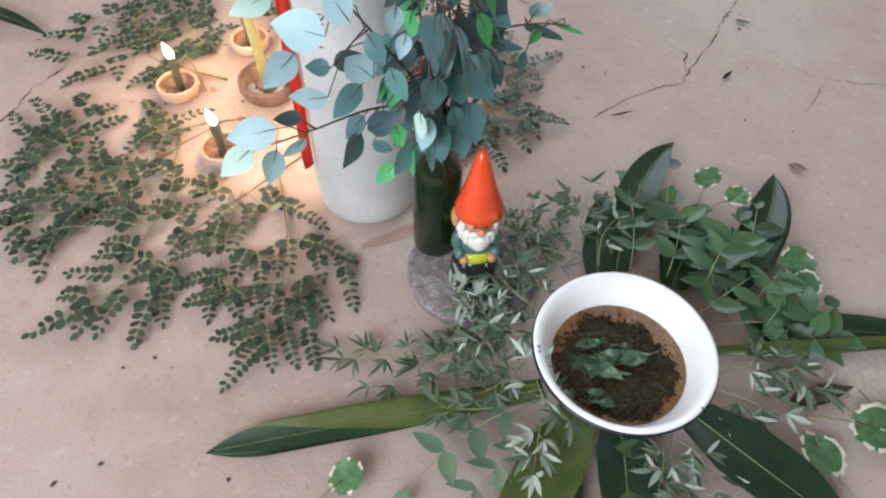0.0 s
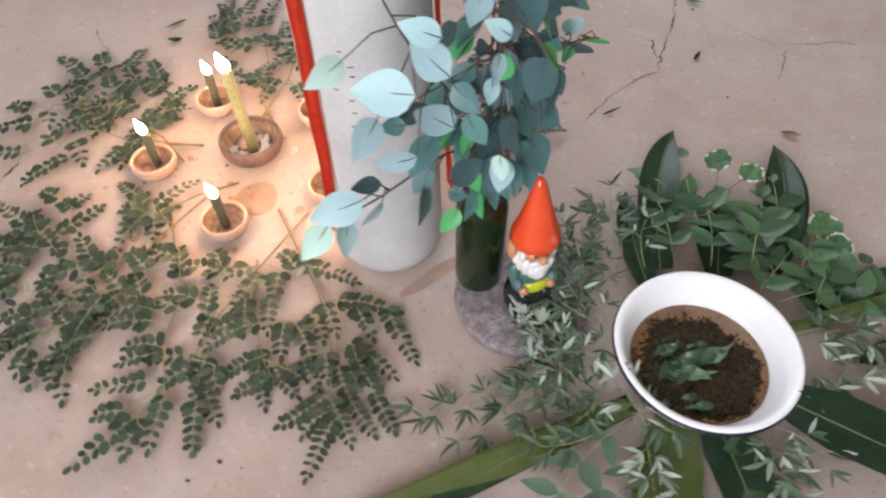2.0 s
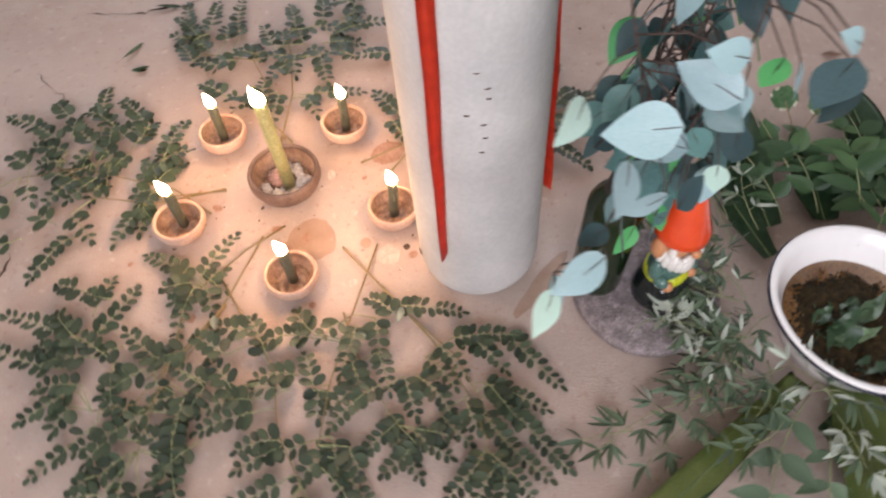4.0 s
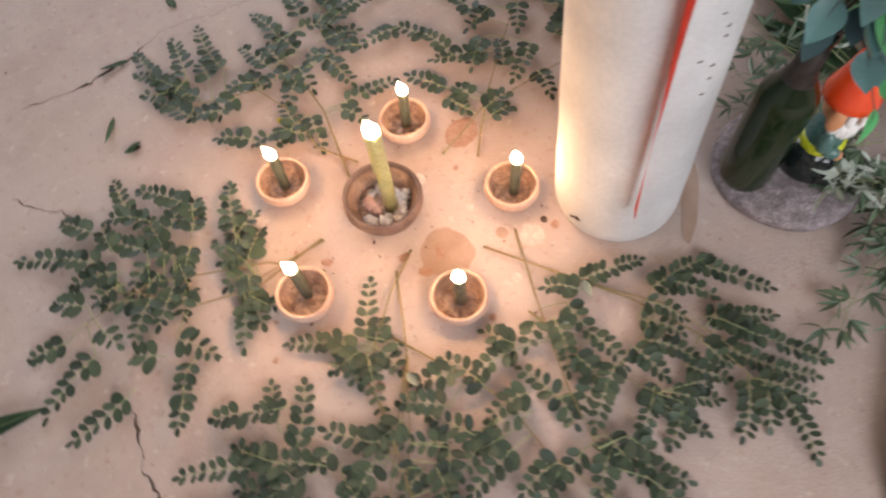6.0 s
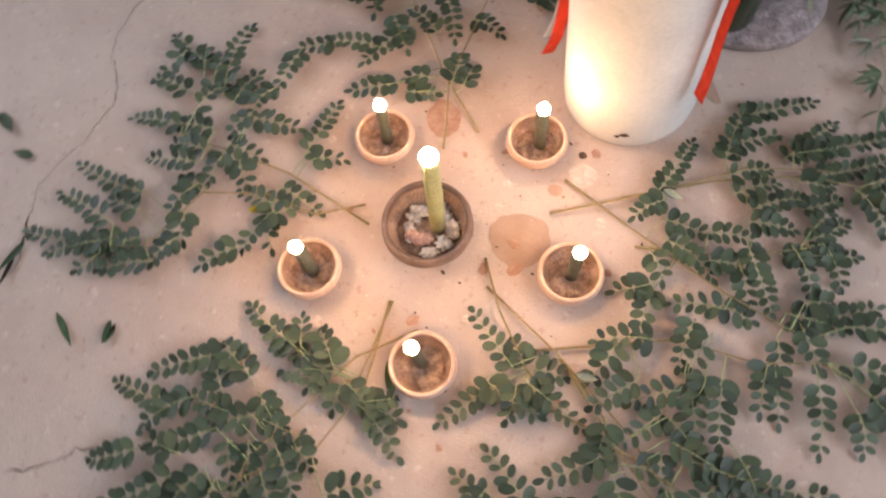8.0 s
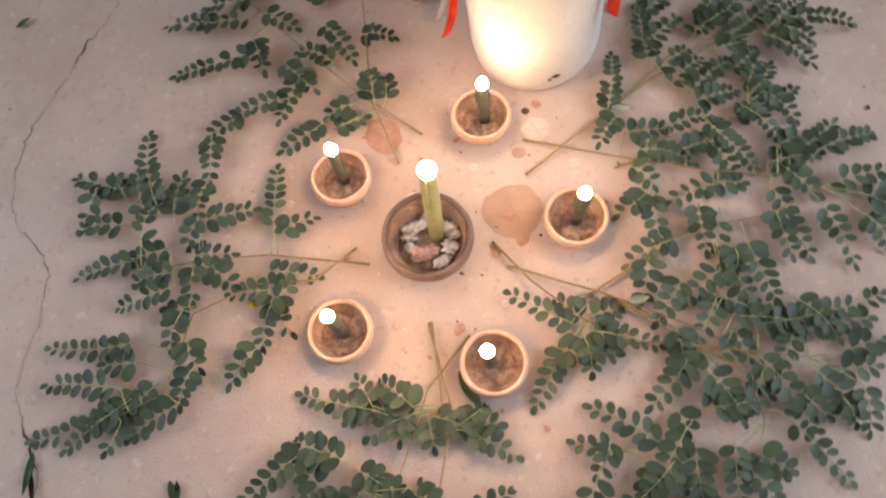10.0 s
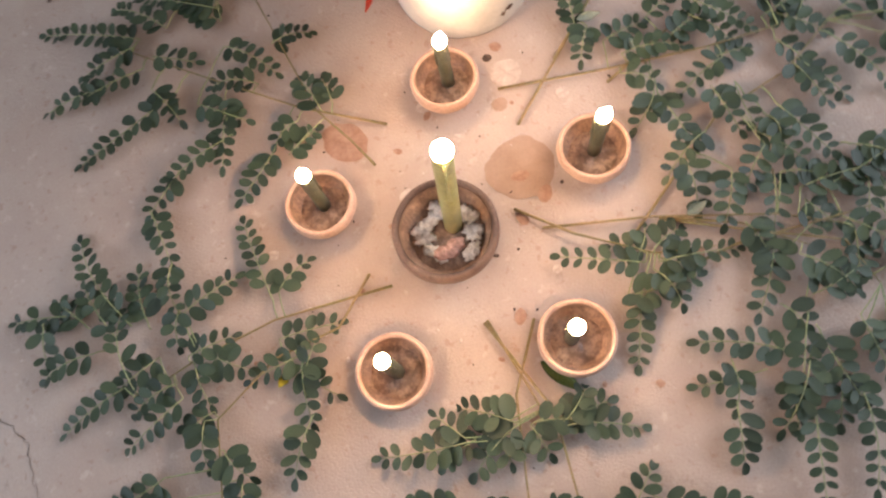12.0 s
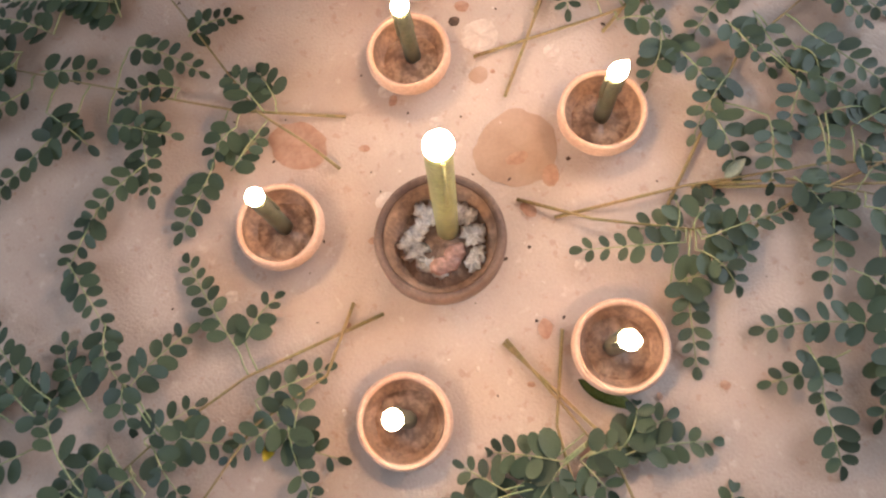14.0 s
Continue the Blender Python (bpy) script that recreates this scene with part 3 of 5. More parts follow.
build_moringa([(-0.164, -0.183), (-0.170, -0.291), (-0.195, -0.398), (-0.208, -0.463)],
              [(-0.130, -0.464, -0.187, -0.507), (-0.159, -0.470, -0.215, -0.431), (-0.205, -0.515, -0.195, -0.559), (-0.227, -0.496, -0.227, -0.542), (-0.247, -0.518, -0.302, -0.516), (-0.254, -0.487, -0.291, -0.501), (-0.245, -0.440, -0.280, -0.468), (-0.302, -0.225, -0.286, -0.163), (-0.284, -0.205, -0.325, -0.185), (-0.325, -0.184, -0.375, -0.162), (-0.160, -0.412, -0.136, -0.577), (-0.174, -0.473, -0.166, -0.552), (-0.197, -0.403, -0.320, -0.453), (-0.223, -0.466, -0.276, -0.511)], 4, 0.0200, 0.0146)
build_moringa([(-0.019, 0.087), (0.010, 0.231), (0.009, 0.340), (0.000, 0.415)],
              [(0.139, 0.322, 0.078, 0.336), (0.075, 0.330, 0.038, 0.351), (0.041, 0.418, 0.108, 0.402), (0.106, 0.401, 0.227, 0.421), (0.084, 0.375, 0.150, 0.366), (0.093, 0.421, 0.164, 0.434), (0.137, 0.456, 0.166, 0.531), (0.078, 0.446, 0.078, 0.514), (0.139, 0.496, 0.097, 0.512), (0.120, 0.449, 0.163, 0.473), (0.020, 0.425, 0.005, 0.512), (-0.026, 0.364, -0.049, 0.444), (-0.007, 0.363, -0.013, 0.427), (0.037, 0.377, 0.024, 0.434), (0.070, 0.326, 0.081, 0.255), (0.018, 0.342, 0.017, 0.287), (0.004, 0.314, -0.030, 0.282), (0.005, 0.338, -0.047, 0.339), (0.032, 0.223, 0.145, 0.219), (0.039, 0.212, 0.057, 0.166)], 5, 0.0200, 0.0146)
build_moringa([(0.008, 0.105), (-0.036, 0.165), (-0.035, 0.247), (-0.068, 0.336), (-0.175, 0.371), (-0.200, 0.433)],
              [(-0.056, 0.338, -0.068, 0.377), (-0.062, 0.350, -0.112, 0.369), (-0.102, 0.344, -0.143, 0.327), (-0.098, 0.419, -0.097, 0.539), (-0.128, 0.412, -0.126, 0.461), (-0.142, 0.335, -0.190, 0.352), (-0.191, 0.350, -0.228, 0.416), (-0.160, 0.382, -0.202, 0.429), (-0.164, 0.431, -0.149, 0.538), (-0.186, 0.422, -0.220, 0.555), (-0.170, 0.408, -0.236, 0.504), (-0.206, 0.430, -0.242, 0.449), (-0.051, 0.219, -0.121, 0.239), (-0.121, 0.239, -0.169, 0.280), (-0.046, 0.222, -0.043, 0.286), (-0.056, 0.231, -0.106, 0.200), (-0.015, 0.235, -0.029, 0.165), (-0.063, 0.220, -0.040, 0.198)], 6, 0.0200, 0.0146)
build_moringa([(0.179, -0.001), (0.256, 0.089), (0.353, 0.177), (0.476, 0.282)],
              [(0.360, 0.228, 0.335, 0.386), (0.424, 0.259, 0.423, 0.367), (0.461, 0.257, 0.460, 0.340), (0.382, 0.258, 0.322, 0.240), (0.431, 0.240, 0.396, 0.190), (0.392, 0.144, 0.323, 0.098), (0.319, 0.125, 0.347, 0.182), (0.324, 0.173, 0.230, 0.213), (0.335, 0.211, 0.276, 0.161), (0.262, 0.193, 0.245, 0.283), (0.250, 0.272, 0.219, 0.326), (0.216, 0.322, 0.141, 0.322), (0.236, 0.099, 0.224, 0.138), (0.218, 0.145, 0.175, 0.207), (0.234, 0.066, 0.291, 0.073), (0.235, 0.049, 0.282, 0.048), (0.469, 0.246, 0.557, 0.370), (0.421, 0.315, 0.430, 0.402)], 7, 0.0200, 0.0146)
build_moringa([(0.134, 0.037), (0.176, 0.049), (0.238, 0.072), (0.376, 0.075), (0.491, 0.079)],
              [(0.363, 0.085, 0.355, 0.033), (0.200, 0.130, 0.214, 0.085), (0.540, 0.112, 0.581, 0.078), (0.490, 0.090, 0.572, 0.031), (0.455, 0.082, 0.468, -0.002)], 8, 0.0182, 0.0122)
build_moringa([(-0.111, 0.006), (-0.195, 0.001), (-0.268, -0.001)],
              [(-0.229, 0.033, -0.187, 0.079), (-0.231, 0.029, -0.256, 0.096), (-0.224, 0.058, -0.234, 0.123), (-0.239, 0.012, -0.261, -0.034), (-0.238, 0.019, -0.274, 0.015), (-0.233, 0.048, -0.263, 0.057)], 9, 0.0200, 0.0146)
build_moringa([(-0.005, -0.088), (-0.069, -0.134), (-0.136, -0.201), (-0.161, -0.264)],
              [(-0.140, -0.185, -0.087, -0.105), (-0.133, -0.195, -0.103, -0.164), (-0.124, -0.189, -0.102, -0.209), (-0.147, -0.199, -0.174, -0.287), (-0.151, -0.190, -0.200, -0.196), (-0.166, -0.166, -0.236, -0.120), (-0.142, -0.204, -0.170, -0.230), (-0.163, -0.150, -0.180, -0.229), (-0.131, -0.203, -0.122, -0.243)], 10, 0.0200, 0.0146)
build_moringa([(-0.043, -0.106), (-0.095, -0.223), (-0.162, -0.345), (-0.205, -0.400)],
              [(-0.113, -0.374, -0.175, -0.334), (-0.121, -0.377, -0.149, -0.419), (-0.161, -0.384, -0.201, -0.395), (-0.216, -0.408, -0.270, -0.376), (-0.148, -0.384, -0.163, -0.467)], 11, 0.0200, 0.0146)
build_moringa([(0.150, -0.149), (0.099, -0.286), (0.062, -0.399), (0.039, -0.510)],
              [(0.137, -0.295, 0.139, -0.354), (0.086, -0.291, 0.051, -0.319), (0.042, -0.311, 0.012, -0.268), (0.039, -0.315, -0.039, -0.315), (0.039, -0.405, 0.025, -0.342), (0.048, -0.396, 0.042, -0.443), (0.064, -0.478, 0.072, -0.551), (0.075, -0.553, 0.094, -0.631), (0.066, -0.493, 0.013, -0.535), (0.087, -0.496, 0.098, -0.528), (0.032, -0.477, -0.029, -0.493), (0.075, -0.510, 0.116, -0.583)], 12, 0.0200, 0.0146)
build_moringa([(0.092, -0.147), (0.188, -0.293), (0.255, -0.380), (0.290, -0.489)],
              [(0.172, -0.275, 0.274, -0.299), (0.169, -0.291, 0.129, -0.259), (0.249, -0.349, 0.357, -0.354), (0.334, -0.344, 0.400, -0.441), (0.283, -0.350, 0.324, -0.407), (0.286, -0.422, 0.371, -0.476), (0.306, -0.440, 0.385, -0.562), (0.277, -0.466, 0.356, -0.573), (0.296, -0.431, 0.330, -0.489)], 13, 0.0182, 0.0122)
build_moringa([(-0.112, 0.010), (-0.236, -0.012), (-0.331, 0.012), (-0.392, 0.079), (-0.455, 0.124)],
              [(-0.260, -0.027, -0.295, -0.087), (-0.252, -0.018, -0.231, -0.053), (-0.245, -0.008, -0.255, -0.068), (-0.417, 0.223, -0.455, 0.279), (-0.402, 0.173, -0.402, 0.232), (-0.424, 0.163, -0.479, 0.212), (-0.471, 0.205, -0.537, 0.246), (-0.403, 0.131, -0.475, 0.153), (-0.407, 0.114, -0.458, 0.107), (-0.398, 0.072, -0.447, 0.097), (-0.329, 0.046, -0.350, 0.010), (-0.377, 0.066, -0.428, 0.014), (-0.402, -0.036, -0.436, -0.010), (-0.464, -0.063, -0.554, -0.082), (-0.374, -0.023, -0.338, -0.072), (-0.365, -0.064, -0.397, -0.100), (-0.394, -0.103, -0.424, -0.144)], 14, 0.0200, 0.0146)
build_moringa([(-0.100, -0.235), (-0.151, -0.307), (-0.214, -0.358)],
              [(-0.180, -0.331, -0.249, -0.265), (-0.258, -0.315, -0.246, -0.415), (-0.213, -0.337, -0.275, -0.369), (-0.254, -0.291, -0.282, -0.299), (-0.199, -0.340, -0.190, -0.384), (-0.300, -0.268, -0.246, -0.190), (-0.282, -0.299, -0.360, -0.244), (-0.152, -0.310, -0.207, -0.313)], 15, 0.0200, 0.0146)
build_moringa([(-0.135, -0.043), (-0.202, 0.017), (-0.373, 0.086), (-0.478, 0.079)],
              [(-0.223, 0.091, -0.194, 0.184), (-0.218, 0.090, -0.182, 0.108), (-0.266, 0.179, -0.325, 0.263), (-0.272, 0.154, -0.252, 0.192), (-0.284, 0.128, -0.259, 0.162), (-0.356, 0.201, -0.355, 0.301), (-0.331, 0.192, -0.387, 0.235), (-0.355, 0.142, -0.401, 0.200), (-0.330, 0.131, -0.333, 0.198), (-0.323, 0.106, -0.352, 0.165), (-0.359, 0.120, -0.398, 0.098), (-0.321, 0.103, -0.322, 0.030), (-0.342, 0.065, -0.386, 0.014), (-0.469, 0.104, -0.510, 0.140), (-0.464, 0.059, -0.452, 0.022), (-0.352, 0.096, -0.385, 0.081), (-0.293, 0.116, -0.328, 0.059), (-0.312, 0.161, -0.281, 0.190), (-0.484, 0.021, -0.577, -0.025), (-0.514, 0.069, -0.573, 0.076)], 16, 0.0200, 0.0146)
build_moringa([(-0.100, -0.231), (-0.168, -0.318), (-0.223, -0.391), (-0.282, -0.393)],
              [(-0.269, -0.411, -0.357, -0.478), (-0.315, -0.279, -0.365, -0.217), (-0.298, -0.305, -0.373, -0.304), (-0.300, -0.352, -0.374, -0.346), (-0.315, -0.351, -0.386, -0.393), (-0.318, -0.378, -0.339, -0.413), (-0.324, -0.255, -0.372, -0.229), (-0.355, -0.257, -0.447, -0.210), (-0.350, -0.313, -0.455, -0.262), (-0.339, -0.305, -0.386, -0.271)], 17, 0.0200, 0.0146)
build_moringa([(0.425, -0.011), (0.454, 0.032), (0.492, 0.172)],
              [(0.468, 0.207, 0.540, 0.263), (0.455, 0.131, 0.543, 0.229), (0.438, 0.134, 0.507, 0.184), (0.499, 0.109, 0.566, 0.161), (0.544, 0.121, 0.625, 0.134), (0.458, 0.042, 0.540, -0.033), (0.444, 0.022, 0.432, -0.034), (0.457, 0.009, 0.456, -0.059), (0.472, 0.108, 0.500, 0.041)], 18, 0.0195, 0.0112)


# ---- garden figure: one plain mesh ----
def build_figure():
    mats = [mat("glossy_red_paint", (0.72, 0.055, 0.012), (0.80, 0.085, 0.02), 20, 0.2, 0.03, coat=0.5, fine_mix=0.03),
            mat("skin_paint", (0.52, 0.22, 0.10), (0.60, 0.28, 0.14), 60, 0.35, 0.05, fine_mix=0.1),
            mat("white_gloss_paint", (0.70, 0.69, 0.66), (0.82, 0.81, 0.78), 90, 0.3, 0.2, fine_mix=0.05),
            mat("teal_paint", (0.05, 0.12, 0.11), (0.08, 0.17, 0.15), 40, 0.3, 0.05),
            mat("yellow_green_paint", (0.42, 0.48, 0.015), (0.52, 0.56, 0.03), 40, 0.3, 0.05),
            mat("black_gloss_paint", (0.006, 0.010, 0.010), (0.015, 0.02, 0.02), 40, 0.15, 0.03)]
    bm = bmesh.new()

    def ball(x, y, z, rx, ry, rz, k, seg=20):
        r = bmesh.ops.create_uvsphere(bm, u_segments=seg, v_segments=seg // 2 + 2, radius=1)
        for v in r["verts"]:
            v.co = Vector((x + v.co.x * rx, y + v.co.y * ry, z + v.co.z * rz))
        for f in {f for v in r["verts"] for f in v.link_faces}:
            f.material_index = k

    def turned(profile, k, lean=0.0, seg=28, sy=1.0):
        rings = []
        for r, z in profile:
            rings.append([bm.verts.new((r * math.cos(2 * math.pi * i / seg), r * sy * math.sin(2 * math.pi * i / seg) + lean * max(0, z - 0.15) ** 2 * 20, z)) for i in range(seg)])
        for p, q in zip(rings, rings[1:]):
            for i in range(seg):
                bm.faces.new((p[i], p[(i + 1) % seg], q[(i + 1) % seg], q[i])).material_index = k
        bm.faces.new(rings[0][::-1]).material_index = k
        bm.faces.new(rings[-1]).material_index = k

    turned([(0.036, 0.0), (0.043, 0.006), (0.045, 0.024), (0.040, 0.048), (0.031, 0.066)], 5)
    for sx in (-1, 1):
        ball(sx * 0.022, -0.032, 0.018, 0.018, 0.027, 0.018, 5)
        ball(sx * 0.021, -0.016, 0.046, 0.016, 0.024, 0.018, 5)
    turned([(0.030, 0.056), (0.035, 0.070), (0.035, 0.085), (0.032, 0.102), (0.026, 0.120), (0.018, 0.132)], 3, sy=0.9)
    turned([(0.0355, 0.066), (0.0375, 0.069), (0.0375, 0.081), (0.0355, 0.084)], 4, sy=0.92)
    ball(0, -0.028, 0.074, 0.024, 0.010, 0.014, 4)
    for sx in (-1, 1):
        ball(sx * 0.035, -0.004, 0.100, 0.012, 0.013, 0.022, 3)
        ball(sx * 0.033, -0.019, 0.083, 0.011, 0.015, 0.011, 3)
        ball(sx * 0.026, -0.031, 0.075, 0.009, 0.009, 0.009, 1)
        ball(sx * 0.0400, 0.004, 0.152, 0.008, 0.013, 0.022, 1)
    ball(0, 0, 0.150, 0.033, 0.031, 0.031, 1)
    # beard, moustache, brows and hair
    for k in range(9):
        a = radians(-90 + (k - 4) * 22)
        ball(0.030 * math.cos(a), 0.028 * math.sin(a), 0.133 - 0.008 * (4 - abs(k - 4)) * 0.6, 0.0098, 0.009, 0.019, 2, 12)
    ball(0, -0.030, 0.116, 0.016, 0.010, 0.019, 2, 14)
    for sx in (-1, 1):
        ball(sx * 0.011, -0.034, 0.143, 0.013, 0.006, 0.0062, 2, 12)
        ball(sx * 0.013, -0.029, 0.165, 0.011, 0.006, 0.0052, 2, 12)
        ball(sx * 0.029, -0.016, 0.150, 0.006, 0.008, 0.015, 2, 12)
        ball(sx * 0.011, -0.030, 0.157, 0.004, 0.003, 0.003, 5, 10)
    ball(0, -0.037, 0.151, 0.0085, 0.009, 0.008, 1, 14)
    # tall pointed hat with a soft brim
    turned([(0.032, 0.168), (0.0400, 0.167), (0.0440, 0.171), (0.0425, 0.183), (0.0355, 0.199), (0.0280, 0.221), (0.0212, 0.243), (0.0155, 0.263), (0.0105, 0.279), (0.0060, 0.287), (0.002, 0.290)], 0, lean=0.03)
    ob = new("garden_figurine", mesh_from("garden_figurine", bm, mats))
    ob.matrix_world = pose(0.570, -0.322, 0.0385, 0, 0, 27) @ Matrix.Diagonal((0.87, 0.87, 0.97, 1))
    tagged(ob, "glossy painted garden gnome with a pointed red hat, on stone", "figurine")


build_figure()


# ---- bouquet in the bottle ----
MOUTH = (0.487, -0.281, 0.335)
# "sky" leaves are the ones with the sheen painted in
BIG = {k: [shared("leaf", blade(1.0, w, ovate, 9, f, c, cols=2, ripple=0.03, seed=i), m) for i, (w, f, c) in enumerate(((0.64, 0.12, -0.3), (0.70, 0.15, 0.2), (0.58, 0.2, -0.5)))]
       for k, m in (("teal", M_EUC), ("mint", M_EUC_PALE), ("sky", M_EUC_SHEEN), ("bright", M_EUC_BRIGHT))}


def build_spray(label, limb, leaves, seed, hanging=True):
    """A leafy spray: a curved limb out of the bottle and leaves (base, tip, kind, roll), each on its own twig."""
    rng = random.Random(seed)
    root = thing("leafy_branch", Matrix(), label, "branch", "leafy branches in the bottle")
    limb = [Vector(p) for p in limb]
    fine = []
    for i in range(25):
        p, _ = along(limb, i / 24)
        fine.append(p)
    for _ in range(2):
        fine = [fine[0]] + [(a + b * 2 + c) / 4 for a, b, c in zip(fine, fine[1:], fine[2:])] + [fine[-1]]
    part("limb", tube(fine, [0.0024 - 0.0014 * i / 24 for i in range(25)], 7), M_TWIG, root, "thin dark brown limb")
    for base, tip, kind, roll in leaves:
        b, t = Vector(base), Vector(tip)
        L = (t - b).length
        near = nearest_on(fine[4:], b + (b - t) * 0.5)
        mid = (near + b) / 2 + Vector((rng.uniform(-0.006, 0.006), rng.uniform(-0.006, 0.006), 0.008))
        m = facing(b, t, (0.45, -0.8, 0.35), roll) if hanging else orient(b, t, roll)
        up = m.to_3x3() @ Vector((0, 0, 1))
        twig = part("twig", tube([near, mid, b, b + (t - b) * 0.2 + up * 0.0012, b + (t - b) * 0.42 + up * 0.0006], [0.0011, 0.0009, 0.0007, 0.0005, 0.0002], 5), M_TWIG, root)
        place("leaf", rng.choice(BIG[kind]), twig, m, L * (0.92 if hanging else 0.88))


build_spray("drooping spray of blue green leaves, sheen painted pale, in the bottle",
            [(0.487, -0.281, 0.20), MOUTH, (0.468, -0.335, 0.39), (0.43, -0.40, 0.42), (0.385, -0.46, 0.42), (0.345, -0.49, 0.41)], [
    ((0.328, -0.509, 0.415), (0.304, -0.555, 0.395), "mint", 12), ((0.338, -0.475, 0.385), (0.337, -0.510, 0.350), "sky", -20), ((0.370, -0.509, 0.460), (0.313, -0.542, 0.450), "sky", 15),
    ((0.383, -0.473, 0.450), (0.348, -0.486, 0.445), "teal", 60), ((0.382, -0.473, 0.420), (0.360, -0.498, 0.390), "sky", -40), ((0.428, -0.401, 0.410), (0.405, -0.426, 0.380), "teal", 40), ((0.425, -0.407, 0.385), (0.413, -0.459, 0.360), "teal", -35)], 1)
build_spray("tall spray of blue green leaves, sheen painted pale, in the bottle",
            [(0.487, -0.281, 0.20), MOUTH, (0.47, -0.325, 0.42), (0.445, -0.37, 0.50), (0.405, -0.40, 0.58), (0.37, -0.42, 0.68)], [
    ((0.385, -0.470, 0.540), (0.369, -0.520, 0.522), "sky", 10), ((0.425, -0.479, 0.500), (0.375, -0.494, 0.490), "sky", -18), ((0.406, -0.432, 0.500), (0.375, -0.442, 0.500), "teal", 20), ((0.387, -0.392, 0.470), (0.425, -0.367, 0.480), "teal", -30),
    ((0.424, -0.467, 0.570), (0.353, -0.458, 0.563), "sky", 15), ((0.349, -0.440, 0.585), (0.322, -0.487, 0.580), "mint", 10), ((0.434, -0.413, 0.470), (0.409, -0.448, 0.430), "teal", 55), ((0.458, -0.474, 0.600), (0.409, -0.443, 0.620), "sky", -10),
    ((0.456, -0.434, 0.560), (0.490, -0.454, 0.540), "teal", 25), ((0.450, -0.473, 0.640), (0.411, -0.484, 0.660), "sky", 0), ((0.459, -0.432, 0.500), (0.401, -0.400, 0.500), "sky", 30)], 2)
build_spray("spray of dark teal leaves with bright green ones, in the bottle",
            [(0.487, -0.281, 0.20), MOUTH, (0.50, -0.33, 0.42), (0.505, -0.38, 0.50), (0.50, -0.40, 0.60), (0.49, -0.40, 0.72)], [
    ((0.457, -0.453, 0.440), (0.491, -0.420, 0.450), "teal", -15), ((0.470, -0.388, 0.460), (0.468, -0.414, 0.440), "bright", 5), ((0.476, -0.414, 0.420), (0.487, -0.419, 0.390), "bright", -10), ((0.461, -0.385, 0.320), (0.437, -0.412, 0.290), "bright", 20),
    ((0.489, -0.371, 0.360), (0.463, -0.409, 0.320), "teal", -25), ((0.469, -0.407, 0.500), (0.494, -0.420, 0.460), "teal", 30), ((0.518, -0.409, 0.500), (0.516, -0.420, 0.440), "teal", 70), ((0.495, -0.418, 0.560), (0.495, -0.442, 0.540), "sky", 10),
    ((0.508, -0.433, 0.600), (0.501, -0.432, 0.560), "bright", 50), ((0.501, -0.459, 0.620), (0.499, -0.472, 0.590), "sky", -20), ((0.543, -0.462, 0.620), (0.537, -0.453, 0.560), "teal", 60), ((0.509, -0.413, 0.450), (0.515, -0.417, 0.410), "mint", 60),
    ((0.558, -0.454, 0.600), (0.555, -0.458, 0.540), "teal", -60), ((0.511, -0.493, 0.660), (0.488, -0.500, 0.680), "sky", 10), ((0.452, -0.431, 0.400), (0.480, -0.425, 0.380), "teal", 10)], 3)
build_spray("spray of dark teal leaves leaning out over the figurine",
            [(0.487, -0.281, 0.20), MOUTH, (0.52, -0.275, 0.42), (0.555, -0.24, 0.47), (0.60, -0.18, 0.45), (0.63, -0.13, 0.42)], [
    ((0.536, -0.336, 0.460), (0.579, -0.320, 0.420), "teal", 15), ((0.535, -0.288, 0.460), (0.580, -0.277, 0.430), "teal", -40), ((0.545, -0.243, 0.450), (0.589, -0.221, 0.420), "teal", 50), ((0.571, -0.160, 0.430), (0.630, -0.128, 0.400), "teal", 65),
    ((0.607, -0.114, 0.410), (0.655, -0.099, 0.396), "bright", 70), ((0.593, -0.153, 0.420), (0.579, -0.171, 0.400), "bright", 30), ((0.580, -0.174, 0.450), (0.603, -0.130, 0.460), "teal", -60), ((0.530, -0.356, 0.420), (0.543, -0.355, 0.370), "teal", -20),
    ((0.535, -0.272, 0.500), (0.564, -0.247, 0.500), "teal", 30), ((0.581, -0.182, 0.400), (0.579, -0.209, 0.370), "teal", 70), ((0.557, -0.298, 0.420), (0.544, -0.326, 0.390), "teal", -50)], 4)

build_spray("drooping spray of dark teal leaves in front of the figurine",
            [(0.487, -0.281, 0.20), MOUTH, (0.495, -0.31, 0.40), (0.505, -0.35, 0.43), (0.52, -0.39, 0.42), (0.53, -0.42, 0.39)], [
    ((0.478, -0.350, 0.400), (0.470, -0.385, 0.360), "teal", 70), ((0.490, -0.352, 0.385), (0.492, -0.380, 0.335), "teal", 60), ((0.468, -0.372, 0.430), (0.452, -0.400, 0.390), "teal", 75), ((0.505, -0.372, 0.410), (0.500, -0.400, 0.360), "teal", 55),
    ((0.470, -0.340, 0.370), (0.455, -0.372, 0.330), "teal", 80), ((0.498, -0.360, 0.440), (0.478, -0.400, 0.420), "teal", 65), ((0.515, -0.395, 0.430), (0.508, -0.420, 0.385), "sky", 40), ((0.480, -0.372, 0.350), (0.488, -0.400, 0.312), "bright", 70), ((0.505, -0.352, 0.372), (0.520, -0.385, 0.330), "teal", 62), ((0.500, -0.340, 0.345), (0.503, -0.372, 0.300), "teal", 72), ((0.520, -0.365, 0.400), (0.530, -0.395, 0.352), "teal", 50)], 5)


